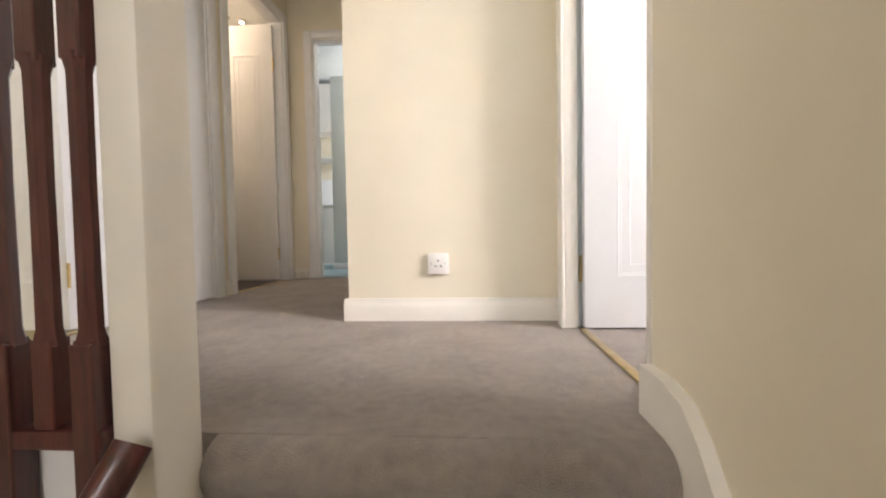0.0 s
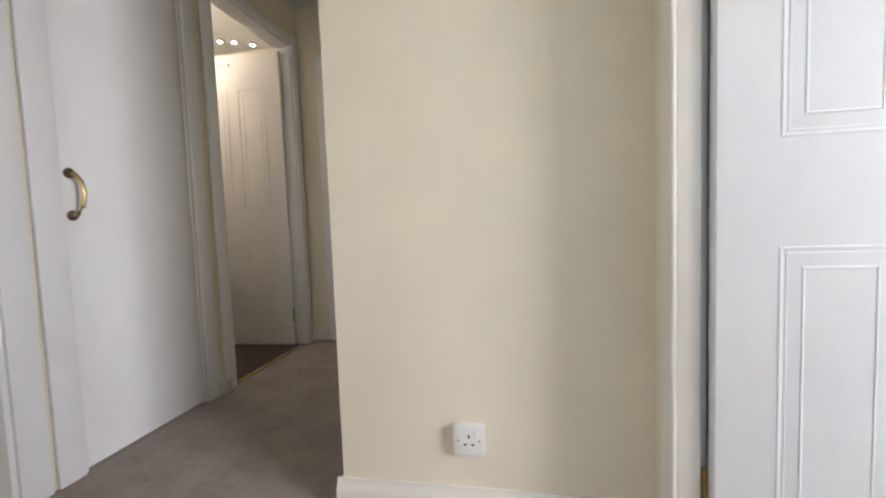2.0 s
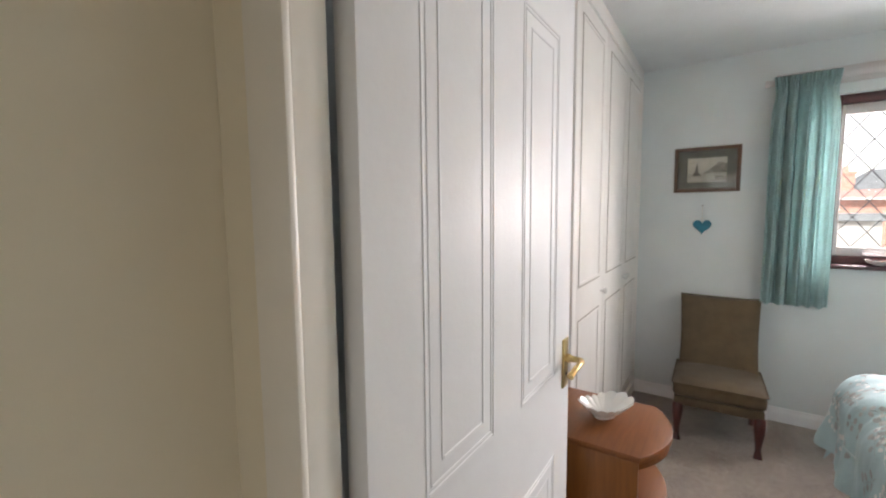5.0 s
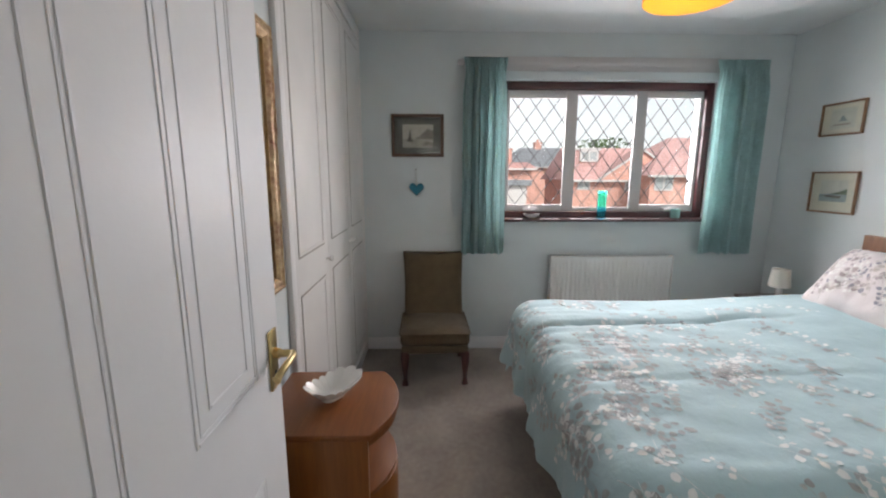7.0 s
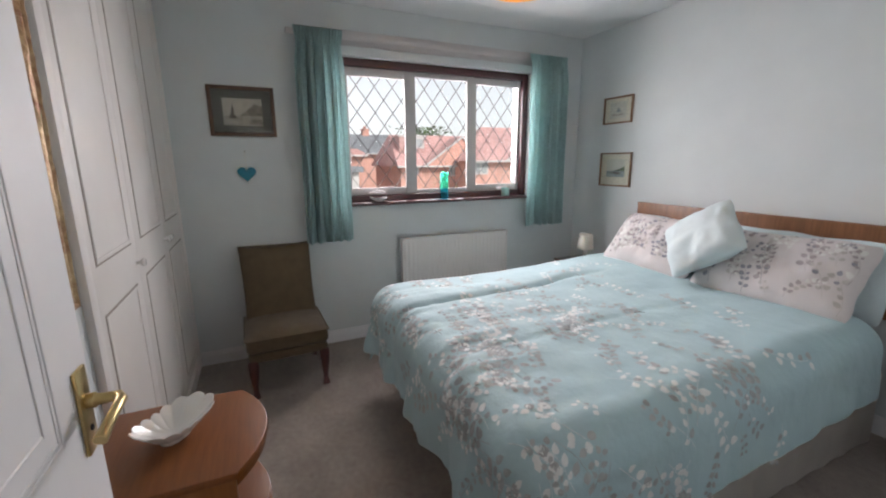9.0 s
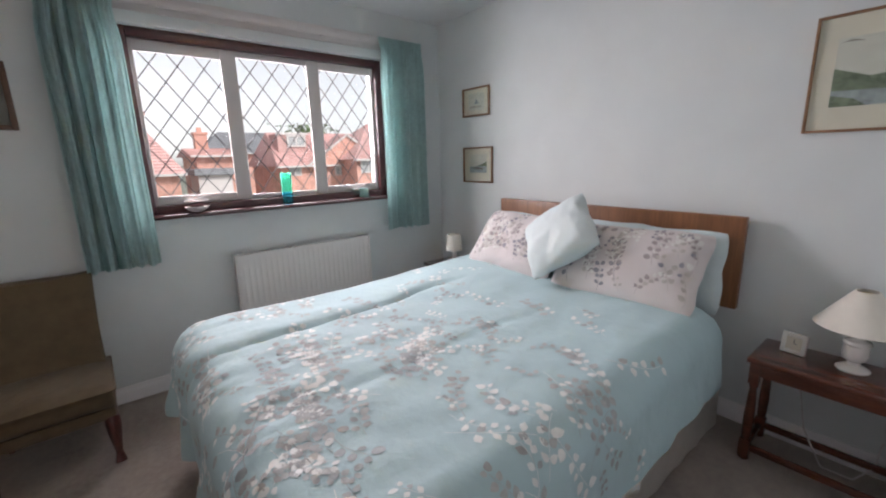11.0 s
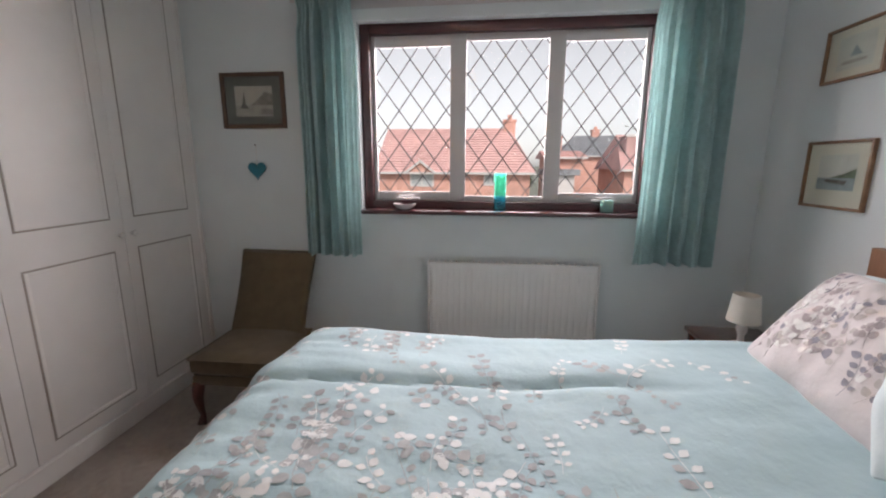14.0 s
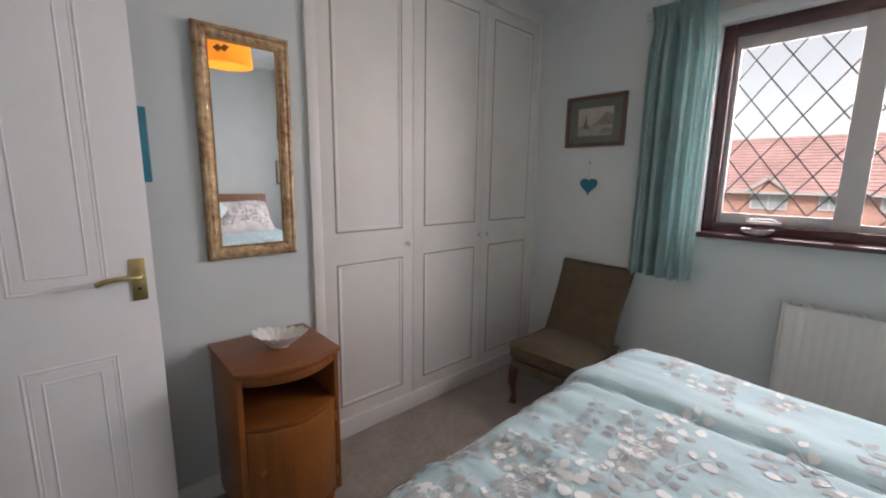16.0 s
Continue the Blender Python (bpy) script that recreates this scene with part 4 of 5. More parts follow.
def bedside_cabinet():
    c = thing("bedside_cabinet", "teak bow-fronted bedside cabinet with an open niche above a door", "cabinet")
    x0, x1, yb, yf, bow = 1.672, 2.054, 1.617, 1.272, 0.07
    part("top", prism(bow_outline(x0 - 0.006, x1 + 0.006, yb, yf - 0.006, bow), 0.662, 0.684, 0.004), M_TEAK, c)
    part("side_panel", box(bmesh.new(), x0, x0 + 0.02, yf, yb, 0.05, 0.661, 0.003), M_TEAKV, c)
    part("side_panel", box(bmesh.new(), x1 - 0.02, x1, yf, yb, 0.05, 0.661, 0.003), M_TEAKV, c)
    part("back_panel", box(bmesh.new(), x0 + 0.021, x1 - 0.021, yb - 0.012, yb - 0.002, 0.06, 0.66, 0.001), M_TEAKV, c)
    part("shelf", prism(bow_outline(x0 + 0.021, x1 - 0.021, yb - 0.013, yf - 0.001, bow - 0.006), 0.455, 0.472, 0.002), M_TEAK, c)
    part("base_board", prism(bow_outline(x0 + 0.021, x1 - 0.021, yb - 0.013, yf - 0.001, bow - 0.006), 0.055, 0.075, 0.002), M_TEAK, c)
    part("top_rail", prism([(x, y) for x, y in bow_outline(x0 + 0.021, x1 - 0.021, yf + 0.016, yf - 0.001, bow - 0.004)], 0.628, 0.6605, 0.002), M_TEAK, c)
    leaf = part("cabinet_door", prism(bow_outline(x0 + 0.022, x1 - 0.022, yf + 0.014, yf - 0.002, bow - 0.004), 0.078, 0.452, 0.003), M_TEAKV, c)
    for z in (0.14, 0.39):
        part("hinge", box(bmesh.new(), x1 - 0.026, x1 - 0.019, yf - 0.008, yf - 0.001, z - 0.022, z + 0.022, 0.001), M_BRASS, leaf)
    part("door_knob", lathe([(0.006, 0), (0.006, 0.01), (0.011, 0.016), (0.009, 0.022)], 14, pose(x0 + 0.06, yf - 0.02, 0.30, 90)), M_TEAK, leaf)
    for x in (x0 + 0.04, x1 - 0.04):
        for y in (yf + 0.03, yb - 0.04):
            part("foot", lathe([(0.016, 0), (0.02, 0.054)], 12, pose(x, y, 0)), M_TEAKV, c)


bedside_cabinet()


def scalloped_dish():
    d = thing("scalloped_dish", "white glazed leaf-shaped dish with a scalloped rim on the cabinet", "dish", at=pose(1.872, 1.42, 0.6845, 0, 0, -38))

    def wave(a, r, z):
        k = max(0.0, min(1.0, (r - 0.04) / 0.07))
        lobe = abs(math.sin(a * 7.5)) ** 0.7
        leaf = 1.0 - 0.36 * math.sin(a) ** 2 + 0.10 * math.cos(a) ** 3
        return (r * leaf * (1 - k * (0.085 * (1 - lobe))), z + k * (0.010 * lobe - 0.006 + 0.012 * math.cos(a) ** 2))

    prof = [(0.04, 0.0), (0.044, 0.008), (0.058, 0.016), (0.082, 0.03), (0.104, 0.046), (0.1075, 0.049), (0.105, 0.0505), (0.08, 0.036), (0.05, 0.022), (0.022, 0.017), (0.0, 0.0165)]
    part("bowl", lathe(prof, 182, None, None, wave), M_CERAMIC, d)


scalloped_dish()


def wall_mirror():
    m = thing("wall_mirror", "tall wall mirror in a speckled antique gilt frame", "mirror", at=pose(0, 1.64, 1.016, 0.7) @ Matrix.Translation((0, -1.64, -1.016)))
    x0, x1, z0, z1, w = 1.698, 2.048, 1.016, 1.896, 0.052
    y = 1.64
    prof = [(0.0, 0.0), (0.0, 0.018), (0.006, 0.026), (0.014, 0.028), (0.02, 0.022), (0.03, 0.024), (0.04, 0.020), (0.046, 0.013), (0.052, 0.010), (0.052, 0.0)]
    for (ax, az), (bx, bz), (nx, nz) in (((x0, z0), (x1, z0), (0, 1)), ((x1, z0), (x1, z1), (-1, 0)), ((x1, z1), (x0, z1), (0, -1)), ((x0, z1), (x0, z0), (1, 0))):
        bm = bmesh.new()
        rows = []
        dx, dz = (bx - ax), (bz - az)
        ln = math.hypot(dx, dz)
        dx, dz = dx / ln, dz / ln
        steps = 40
        for k in range(steps + 1):
            col = []
            for inset, rise in prof:
                t = inset + (ln - 2 * inset) * k / steps
                bumpy = 0.0025 * noise.noise((ax + dx * t * 30, az + dz * t * 30, inset * 60)) if 0.004 < inset < 0.045 else 0
                col.append(bm.verts.new((ax + dx * t + nx * inset, y - rise - bumpy, az + dz * t + nz * inset)))
            rows.append(col)
        for a, b in zip(rows, rows[1:]):
            for i in range(len(prof) - 1):
                bm.faces.new((a[i], b[i], b[i + 1], a[i + 1]))
        bm.faces.new(rows[0])
        bm.faces.new(rows[-1][::-1])
        part("frame_side", bm, M_GILT2, m)
        inner = boxes((min(ax + nx * 0.05, bx + nx * 0.05) + (0.05 if nx == 0 else -0.003), max(ax + nx * 0.05, bx + nx * 0.05) - (0.05 if nx == 0 else -0.003), y - 0.0125, y - 0.004,
                       min(az + nz * 0.05, bz + nz * 0.05) + (0.05 if nz == 0 else -0.003), max(az + nz * 0.05, bz + nz * 0.05) - (0.05 if nz == 0 else -0.003)))
        part("slip", inner, M_GILT, m)
    part("mirror_glass", box(bmesh.new(), x0 + 0.045, x1 - 0.045, y - 0.007, y - 0.003, z0 + 0.045, z1 - 0.045), M_MIRROR, m, "clear mirror glass", smooth=False)


wall_mirror()


def wardrobe_door(name_x0, x1, panel_x0, panel_x1, knob_x):
    x0 = name_x0
    d = thing("wardrobe_door_unit", "off-white fitted wardrobe door with two beaded panels", "wardrobe", "fitted wardrobe doors")
    leaf = part("door_leaf", box(bmesh.new(), x0 + 0.0015, x1 - 0.0015, 1.628, 1.646, 0.105, 2.372, 0.002), M_WARD, d)
    for z0, z1 in ((1.08, 2.302), (0.172, 0.925)):
        # a thin darker strip runs outside the off-white bead of each panel
        for inset, wid, rise, mat in ((0.0, 0.008, 0.0015, M_PANELLINE), (0.008, 0.014, 0.0035, M_WARD)):
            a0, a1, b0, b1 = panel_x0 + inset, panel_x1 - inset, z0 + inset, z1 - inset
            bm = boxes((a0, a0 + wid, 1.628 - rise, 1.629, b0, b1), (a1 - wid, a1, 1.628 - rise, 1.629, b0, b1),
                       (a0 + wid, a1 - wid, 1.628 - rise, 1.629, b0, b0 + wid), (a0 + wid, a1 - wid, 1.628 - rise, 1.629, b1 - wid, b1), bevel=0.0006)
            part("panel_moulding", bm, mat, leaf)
    knob = part("knob", lathe([(0.009, 0), (0.006, 0.004), (0.006, 0.014), (0.014, 0.02), (0.016, 0.026), (0.012, 0.032), (0, 0.034)], 18, pose(knob_x, 1.628, 1.0, 90)), M_CERAMIC, d, "small round white knob")


wardrobe_door(2.178, 2.71, 2.243, 2.638, 2.672)
wardrobe_door(2.71, 3.272, 2.787, 3.203, 3.236)
wardrobe_door(3.272, 3.80, 3.335, 3.725, 3.308)
frame_bm = boxes((2.125, 2.176, 1.618, 1.64, 0.0, CEIL), (3.80, 3.829, 1.622, 1.64, 0.0, CEIL), (2.177, 3.799, 1.618, 1.64, 2.376, CEIL), bevel=0.003)
tagged(part("wardrobe_surround", frame_bm, M_WARD), "off-white frame round the fitted wardrobe", "wardrobe frame", "", "structure")
tagged(part("wardrobe_plinth", boxes((2.177, 3.80, 1.621, 1.64, 0.0, 0.10), (2.177, 3.80, 1.615, 1.621, 0.088, 0.10), bevel=0.002), M_WARD), "off-white plinth under the fitted wardrobe", "plinth", "", "structure")


def framed_picture(label, origin, right, w, h, bar, mat_in, frame_mat, mount_mat, art, depth=0.018, inner=None):
    """A glazed picture flat on a wall. origin: its lower left corner on the wall, right: the way along the wall as seen."""
    r = Vector(right)
    n = r.cross(Vector((0, 0, 1)))
    m = Matrix((r, n * -1, Vector((0, 0, 1)))).transposed().to_4x4()
    m.translation = Vector(origin) + n * 0.001
    p = thing("framed_picture", label, "picture", at=m)
    for a in ((0, bar, 0, h), (w - bar, w, 0, h), (bar, w - bar, 0, bar), (bar, w - bar, h - bar, h)):
        part("frame_bar", box(bmesh.new(), a[0], a[1], -depth, 0, a[2], a[3], min(0.003, bar * 0.3)), frame_mat, p)
    if inner:
        for a in ((bar, bar + 0.004, bar, h - bar), (w - bar - 0.004, w - bar, bar, h - bar), (bar + 0.004, w - bar - 0.004, bar, bar + 0.004), (bar + 0.004, w - bar - 0.004, h - bar - 0.004, h - bar)):
            part("gilt_slip", box(bmesh.new(), a[0], a[1], -depth * 0.7, -0.003, a[2], a[3]), inner, p)
    part("mount", box(bmesh.new(), bar * 0.7, w - bar * 0.7, -0.006, -0.001, bar * 0.7, h - bar * 0.7), mount_mat, p)
    for name, poly, mat in art:
        bm = bmesh.new()
        vs = [bm.verts.new((x * w, -0.0064 - 0.0004 * k, z * h)) for k in (0,) for x, z in poly]
        face = bm.faces.new(vs)
        face.normal_update()
        if face.normal.y > 0:
            face.normal_flip()
        ob = part(name, bm, mat, p, smooth=False)
        ob.location.y = -0.0004 * [a[0] for a in art].index(name)
    g = part("glass", box(bmesh.new(), bar * 0.8, w - bar * 0.8, -0.0125, -0.0115, bar * 0.8, h - bar * 0.8), M_PICGLASS, p, smooth=False)
    g.visible_shadow = False
    return p


A_SKY = material("faded_sepia_sky", (0.56, 0.52, 0.46), 0.9, vary=0.06, scale=30)
A_HILL = material("sepia_hill", (0.36, 0.33, 0.29), 0.9, vary=0.2, scale=50)
A_WATER = material("sepia_water", (0.47, 0.43, 0.38), 0.9, vary=0.1, scale=40)
A_DARK = material("sepia_dark", (0.2, 0.18, 0.16), 0.9, vary=0.2, scale=50)
A_GREEN = material("watercolour_green", (0.22, 0.27, 0.19), 0.9, vary=0.25, scale=45)
A_PALE = material("watercolour_pale", (0.62, 0.62, 0.56), 0.9, vary=0.05, scale=30)
A_BLUEGREY = material("watercolour_blue_grey", (0.36, 0.41, 0.42), 0.9, vary=0.12, scale=40)
rect = lambda a, b, c, d: [(a, c), (b, c), (b, d), (a, d)]  # noqa: E731

# picture by the curtain
framed_picture("sepia harbour print with a grey-green mount in a dark gilt frame", (3.83, 1.397, 1.56), (0, -1, 0), 0.397, 0.315, 0.024, 0, M_DARKFRAME, M_GREYMAT,
               [("print_sky", rect(0.21, 0.80, 0.22, 0.76), A_SKY), ("print_water", rect(0.21, 0.80, 0.22, 0.42), A_WATER),
                ("print_hill", [(0.45, 0.42), (0.80, 0.42), (0.80, 0.62), (0.68, 0.66), (0.55, 0.5)], A_HILL), ("print_boat", [(0.28, 0.36), (0.42, 0.36), (0.38, 0.44), (0.355, 0.66), (0.32, 0.45)], A_DARK),
                ("print_shore", [(0.58, 0.24), (0.8, 0.24), (0.8, 0.34), (0.62, 0.36)], A_HILL)])
# pair by the headboard
framed_picture("small cream-mounted boat watercolour in a thin gilt frame", (3.508, -1.64, 1.69), (-1, 0, 0), 0.298, 0.215, 0.012, 0, M_THINFRAME, M_CREAMMAT,
               [("print_sky", rect(0.22, 0.80, 0.2, 0.8), A_PALE), ("print_water", rect(0.3, 0.7, 0.3, 0.36), A_WATER), ("print_boat", [(0.42, 0.42), (0.62, 0.42), (0.56, 0.52), (0.5, 0.62), (0.46, 0.5)], A_BLUEGREY)])
framed_picture("small cream-mounted lake watercolour in a thin gilt frame", (3.509, -1.64, 1.173), (-1, 0, 0), 0.332, 0.28, 0.012, 0, M_THINFRAME, M_CREAMMAT,
               [("print_sky", rect(0.22, 0.80, 0.28, 0.80), A_PALE), ("print_water", rect(0.22, 0.80, 0.28, 0.46), A_BLUEGREY), ("print_hill", [(0.42, 0.46), (0.80, 0.46), (0.80, 0.6), (0.64, 0.52)], A_GREEN), ("print_boat", [(0.34, 0.40), (0.66, 0.36), (0.7, 0.42), (0.36, 0.44)], A_DARK)])
# large landscape above the bedside table
framed_picture("large cream-mounted river landscape watercolour in a gilt frame", (1.346, -1.64, 1.435), (-1, 0, 0), 0.362, 0.45, 0.011, 0, M_THINFRAME, M_CREAMMAT,
               [("print_sky", rect(0.20, 0.84, 0.22, 0.80), A_PALE), ("print_water", rect(0.20, 0.84, 0.22, 0.36), A_BLUEGREY),
                ("print_hill", [(0.2, 0.36), (0.84, 0.34), (0.84, 0.5), (0.5, 0.46), (0.2, 0.55)], A_GREEN), ("print_tree", [(0.6, 0.4), (0.8, 0.38), (0.84, 0.62), (0.74, 0.72), (0.62, 0.6)], A_GREEN),
                ("print_bank", [(0.2, 0.22), (0.5, 0.22), (0.4, 0.28), (0.2, 0.32)], A_GREEN), ("print_bird", [(0.22, 0.76), (0.32, 0.78), (0.42, 0.75), (0.32, 0.765)], A_DARK)])
# landing picture
framed_picture("flower print with a wide brown mount in a ribbed gilt frame", (0.048, 1.62, 1.576), (1, 0, 0), 0.294, 0.36, 0.011, 0, M_GILT, M_BROWNMAT,
               [("print_paper", rect(0.2, 0.8, 0.18, 0.82), A_PALE), ("print_vase", [(0.44, 0.2), (0.56, 0.2), (0.58, 0.3), (0.42, 0.3)], A_GREEN), ("print_flowers", [(0.32, 0.34), (0.5, 0.28), (0.68, 0.36), (0.7, 0.6), (0.5, 0.74), (0.3, 0.6)], A_HILL)], inner=M_DARKFRAME)
# edge of a teal canvas behind the door
tealc = thing("teal_canvas", "small teal painted canvas on the wall behind the door", "picture")
part("canvas", box(bmesh.new(), 1.25, 1.541, 1.605, 1.639, 1.322, 1.575, 0.003), M_TEAL, tealc)


def hanging_heart():
    hrt = thing("hanging_heart", "teal wooden heart hanging on a thread from a nail", "ornament")
    pts = []
    for i in range(40):
        a = 2 * math.pi * i / 40
        pts.append((16 * math.sin(a) ** 3 / 32 * 0.115, (13 * math.cos(a) - 5 * math.cos(2 * a) - 2 * math.cos(3 * a) - math.cos(4 * a)) / 32 * 0.115))
    bm = prism(pts, -0.006, 0.006, 0.002)
    heart = part("heart", bm, M_TEAL, hrt)
    heart.matrix_basis = Matrix.Translation((3.82, 1.21, 1.318)) @ Matrix(((0, 0, 1, 0), (-1, 0, 0, 0), (0, 1, 0, 0), (0, 0, 0, 1)))
    part("thread", tube([(3.822, 1.21, 1.34), (3.825, 1.212, 1.42), (3.829, 1.212, 1.462)], 0.0012, 6), M_CREAMMAT, hrt)
    part("bead", lathe([(0, -0.006), (0.006, 0), (0, 0.006)], 10, pose(3.821, 1.21, 1.372)), M_CERAMIC, hrt)
    part("nail", tube([(3.83, 1.212, 1.462), (3.816, 1.212, 1.466)], 0.003, 8), M_BRONZE, hrt)


hanging_heart()


def curtain(y_in, y_out, label, seed):
    """A gathered curtain with a pencil-pleat heading."""
    c = thing("curtain", label, "curtain", "bedroom curtains")
    bm = bmesh.new()
    n, k = 190, 30
    rows = []
    for j in range(k + 1):
        t = j / k
        z = 2.252 - 1.428 * t
        row = []
        for i in range(n + 1):
            s = i / n
            y = y_in + (y_out - y_in) * s
            soft = min(1.0, t / 0.10)
            soft = soft * soft * (3 - 2 * soft)
            q = s + 0.035 * noise.noise((s * 2.5, t * 0.6, seed)) * soft
            tall = 0.75 + 0.6 * noise.noise((s * 4, t * 0.7, seed + 5))
            deep = soft * tall * (0.036 * math.sin(2 * math.pi * 5.3 * q + seed) + 0.010 * math.sin(2 * math.pi * 11.7 * q + 2 * seed))
            pleat = 0.010 * (1 - 0.75 * soft) * math.sin(2 * math.pi * 17 * s + 0.6 * math.sin(9 * s))
            sway = 0.012 * noise.noise((s * 5, t * 2.5, seed + 3))
            waist = math.exp(-((t - 0.075) / 0.05) ** 2) - 0.35 * t
            pinch = 0.03 * waist * (s - 0.5) * (1 if y_out < y_in else -1)
            row.append(bm.verts.new((3.708 + deep + pleat + sway * soft, y + 0.008 * noise.noise((s * 3, t * 2, seed + 9)) + pinch, z + 0.006 * math.sin(s * 40) * t)))
        rows.append(row)
    for j in range(k):
        for i in range(n):
            bm.faces.new((rows[j][i], rows[j][i + 1], rows[j + 1][i + 1], rows[j + 1][i]))
    bmesh.ops.solidify(bm, geom=bm.faces, thickness=0.003)
    part("curtain_cloth", bm, M_CURTAIN, c)
    for i in range(7):
        y = y_in + (y_out - y_in) * (i + 0.5) / 7
        part("curtain_hook", tube([(3.735, y, 2.225), (3.748, y, 2.235)], 0.0025, 6), M_UPVC, c)


curtain(0.54, 0.86, "sea green gathered curtain drawn open beside the window", 1.0)
curtain(-0.985, -1.375, "sea green gathered curtain drawn open beside the window", 4.0)
rail = thing("curtain_track", "white plastic curtain track above the window", "curtain rail")
part("track", boxes((3.752, 3.772, -1.41, 0.90, 2.212, 2.24), (3.748, 3.752, -1.41, 0.90, 2.206, 2.246), bevel=0.002), M_UPVC, rail)
for y in (-1.2, -0.6, 0.0, 0.6):
    part("bracket", box(bmesh.new(), 3.772, 3.829, y - 0.012, y + 0.012, 2.22, 2.236, 0.002), M_UPVC, rail)
setting("trim_pelmet_board", box(bmesh.new(), 3.822, 3.83, -1.34, 0.84, 2.19, 2.29, 0.003), M_UPVC)


def radiator():
    r = thing("radiator", "white ribbed panel radiator under the window", "radiator")
    y0, y1, z0, z1 = -0.835, 0.15, 0.195, 0.795
    bm = bmesh.new()
    ribs = 26
    prof = []
    for i in range(ribs):
        a = y0 + 0.012 + (y1 - y0 - 0.024) * i / ribs
        b = y0 + 0.012 + (y1 - y0 - 0.024) * (i + 1) / ribs
        q = (b - a)
        prof += [(a + 0.08 * q, 3.7525), (a + 0.2 * q, 3.749), (a + 0.8 * q, 3.749), (a + 0.92 * q, 3.7525)]
    rows = []
    for z, push in ((z0 + 0.02, 0.010), (z0 + 0.035, 0.010), (z0 + 0.06, 0.0), (z1 - 0.06, 0.0), (z1 - 0.035, 0.010), (z1 - 0.012, 0.010)):
        flat = 3.749
        rows.append([bm.verts.new((flat if push else x, y, z)) for y, x in prof])
    for a, b in zip(rows, rows[1:]):
        for i in range(len(prof) - 1):
            bm.faces.new((a[i], a[i + 1], b[i + 1], b[i]))
    box(bm, 3.757, 3.79, y0 + 0.006, y1 - 0.006, z0 + 0.01, z1 - 0.012, 0.003)
    part("panel", bm, M_RAD, r)
    part("side_cover", box(bmesh.new(), 3.747, 3.80, y0, y0 + 0.011, z0 + 0.01, z1, 0.003), M_RAD, r)
    part("side_cover", box(bmesh.new(), 3.747, 3.80, y1 - 0.011, y1, z0 + 0.01, z1, 0.003), M_RAD, r)
    part("top_edge", box(bmesh.new(), 3.747, 3.757, y0 + 0.0115, y1 - 0.0115, z1 - 0.011, z1, 0.003), M_RAD, r)
    for i in range(28):
        y = y0 + 0.03 + (y1 - y0 - 0.06) * i / 27
        part("grille_bar", box(bmesh.new(), 3.7575, 3.80, y - 0.004, y + 0.004, z1 - 0.006, z1 - 0.001), M_RAD, r, smooth=False)
    part("wall_bracket", box(bmesh.new(), 3.80, 3.829, -0.6, -0.56, 0.25, 0.75), M_RAD, r)
    part("wall_bracket", box(bmesh.new(), 3.80, 3.829, -0.12, -0.08, 0.25, 0.75), M_RAD, r)
    part("valve", lathe([(0.012, 0), (0.012, 0.03), (0.02, 0.035), (0.02, 0.07), (0.014, 0.078)], 16, pose(3.772, y0 - 0.03, 0.23)), M_UPVC, r)
    part("pipe", tube([(3.772, y0 - 0.03, 0.23), (3.772, y0 - 0.03, 0.0)], 0.0075, 10), M_RAD, r)
    part("valve_tail", tube([(3.772, y0 - 0.03, 0.245), (3.772, y0 + 0.004, 0.245)], 0.009, 10), M_BRASS, r)


radiator()


# ---- bedside tables and lamps ----
def occasional_table():
    t = thing("bedside_table", "dark polished wooden table with turned legs and low stretchers", "table")
    x0, x1, y0, y1, h = 0.80, 1.352, -1.615, -1.315, 0.497
    part("tabletop", box(bmesh.new(), x0, x1, y0, y1, h - 0.022, h, 0.006, segments=3), M_TABLE, t)
    for a in ((x0 + 0.04, x1 - 0.04, y1 - 0.04, y1 - 0.022), (x0 + 0.04, x1 - 0.04, y0 + 0.022, y0 + 0.04)):
        part("apron", box(bmesh.new(), a[0], a[1], a[2], a[3], h - 0.082, h - 0.0225, 0.004), M_TABLE, t)
    for a in (x0 + 0.022, x1 - 0.04):
        part("apron", box(bmesh.new(), a, a + 0.018, y0 + 0.041, y1 - 0.041, h - 0.082, h - 0.0225, 0.004), M_TABLE, t)
    for x, sx in ((x0 + 0.032, -1), (x1 - 0.032, 1)):
        for y in (y0 + 0.032, y1 - 0.032):
            leg = box(bmesh.new(), x - 0.02, x + 0.02, y - 0.02, y + 0.02, h - 0.12, h - 0.0225, 0.003)
            lathe([(0.014, 0.10), (0.019, 0.12), (0.021, 0.2), (0.0175, 0.3), (0.0135, 0.355), (0.018, 0.365), (0.018, h - 0.119)], 14, pose(x, y, 0), leg)
            box(leg, x - 0.021, x + 0.021, y - 0.021, y + 0.021, 0.02, 0.1, 0.003)
            lathe([(0.016, 0.0), (0.022, 0.008), (0.018, 0.021)], 14, pose(x, y, 0), leg)
            part("leg", leg, M_TABLE, t, "turned dark wooden leg")
    for a in ((x0 + 0.053, x1 - 0.053, y0 + 0.02, y0 + 0.044), (x0 + 0.053, x1 - 0.053, y1 - 0.044, y1 - 0.02)):
        part("stretcher", box(bmesh.new(), a[0], a[1], a[2], a[3], 0.05, 0.078, 0.004), M_TABLE, t)
    for x in (x0 + 0.02, x1 - 0.044):
        part("stretcher", box(bmesh.new(), x, x + 0.024, y0 + 0.053, y1 - 0.053, 0.05, 0.078, 0.004), M_TABLE, t)


occasional_table()


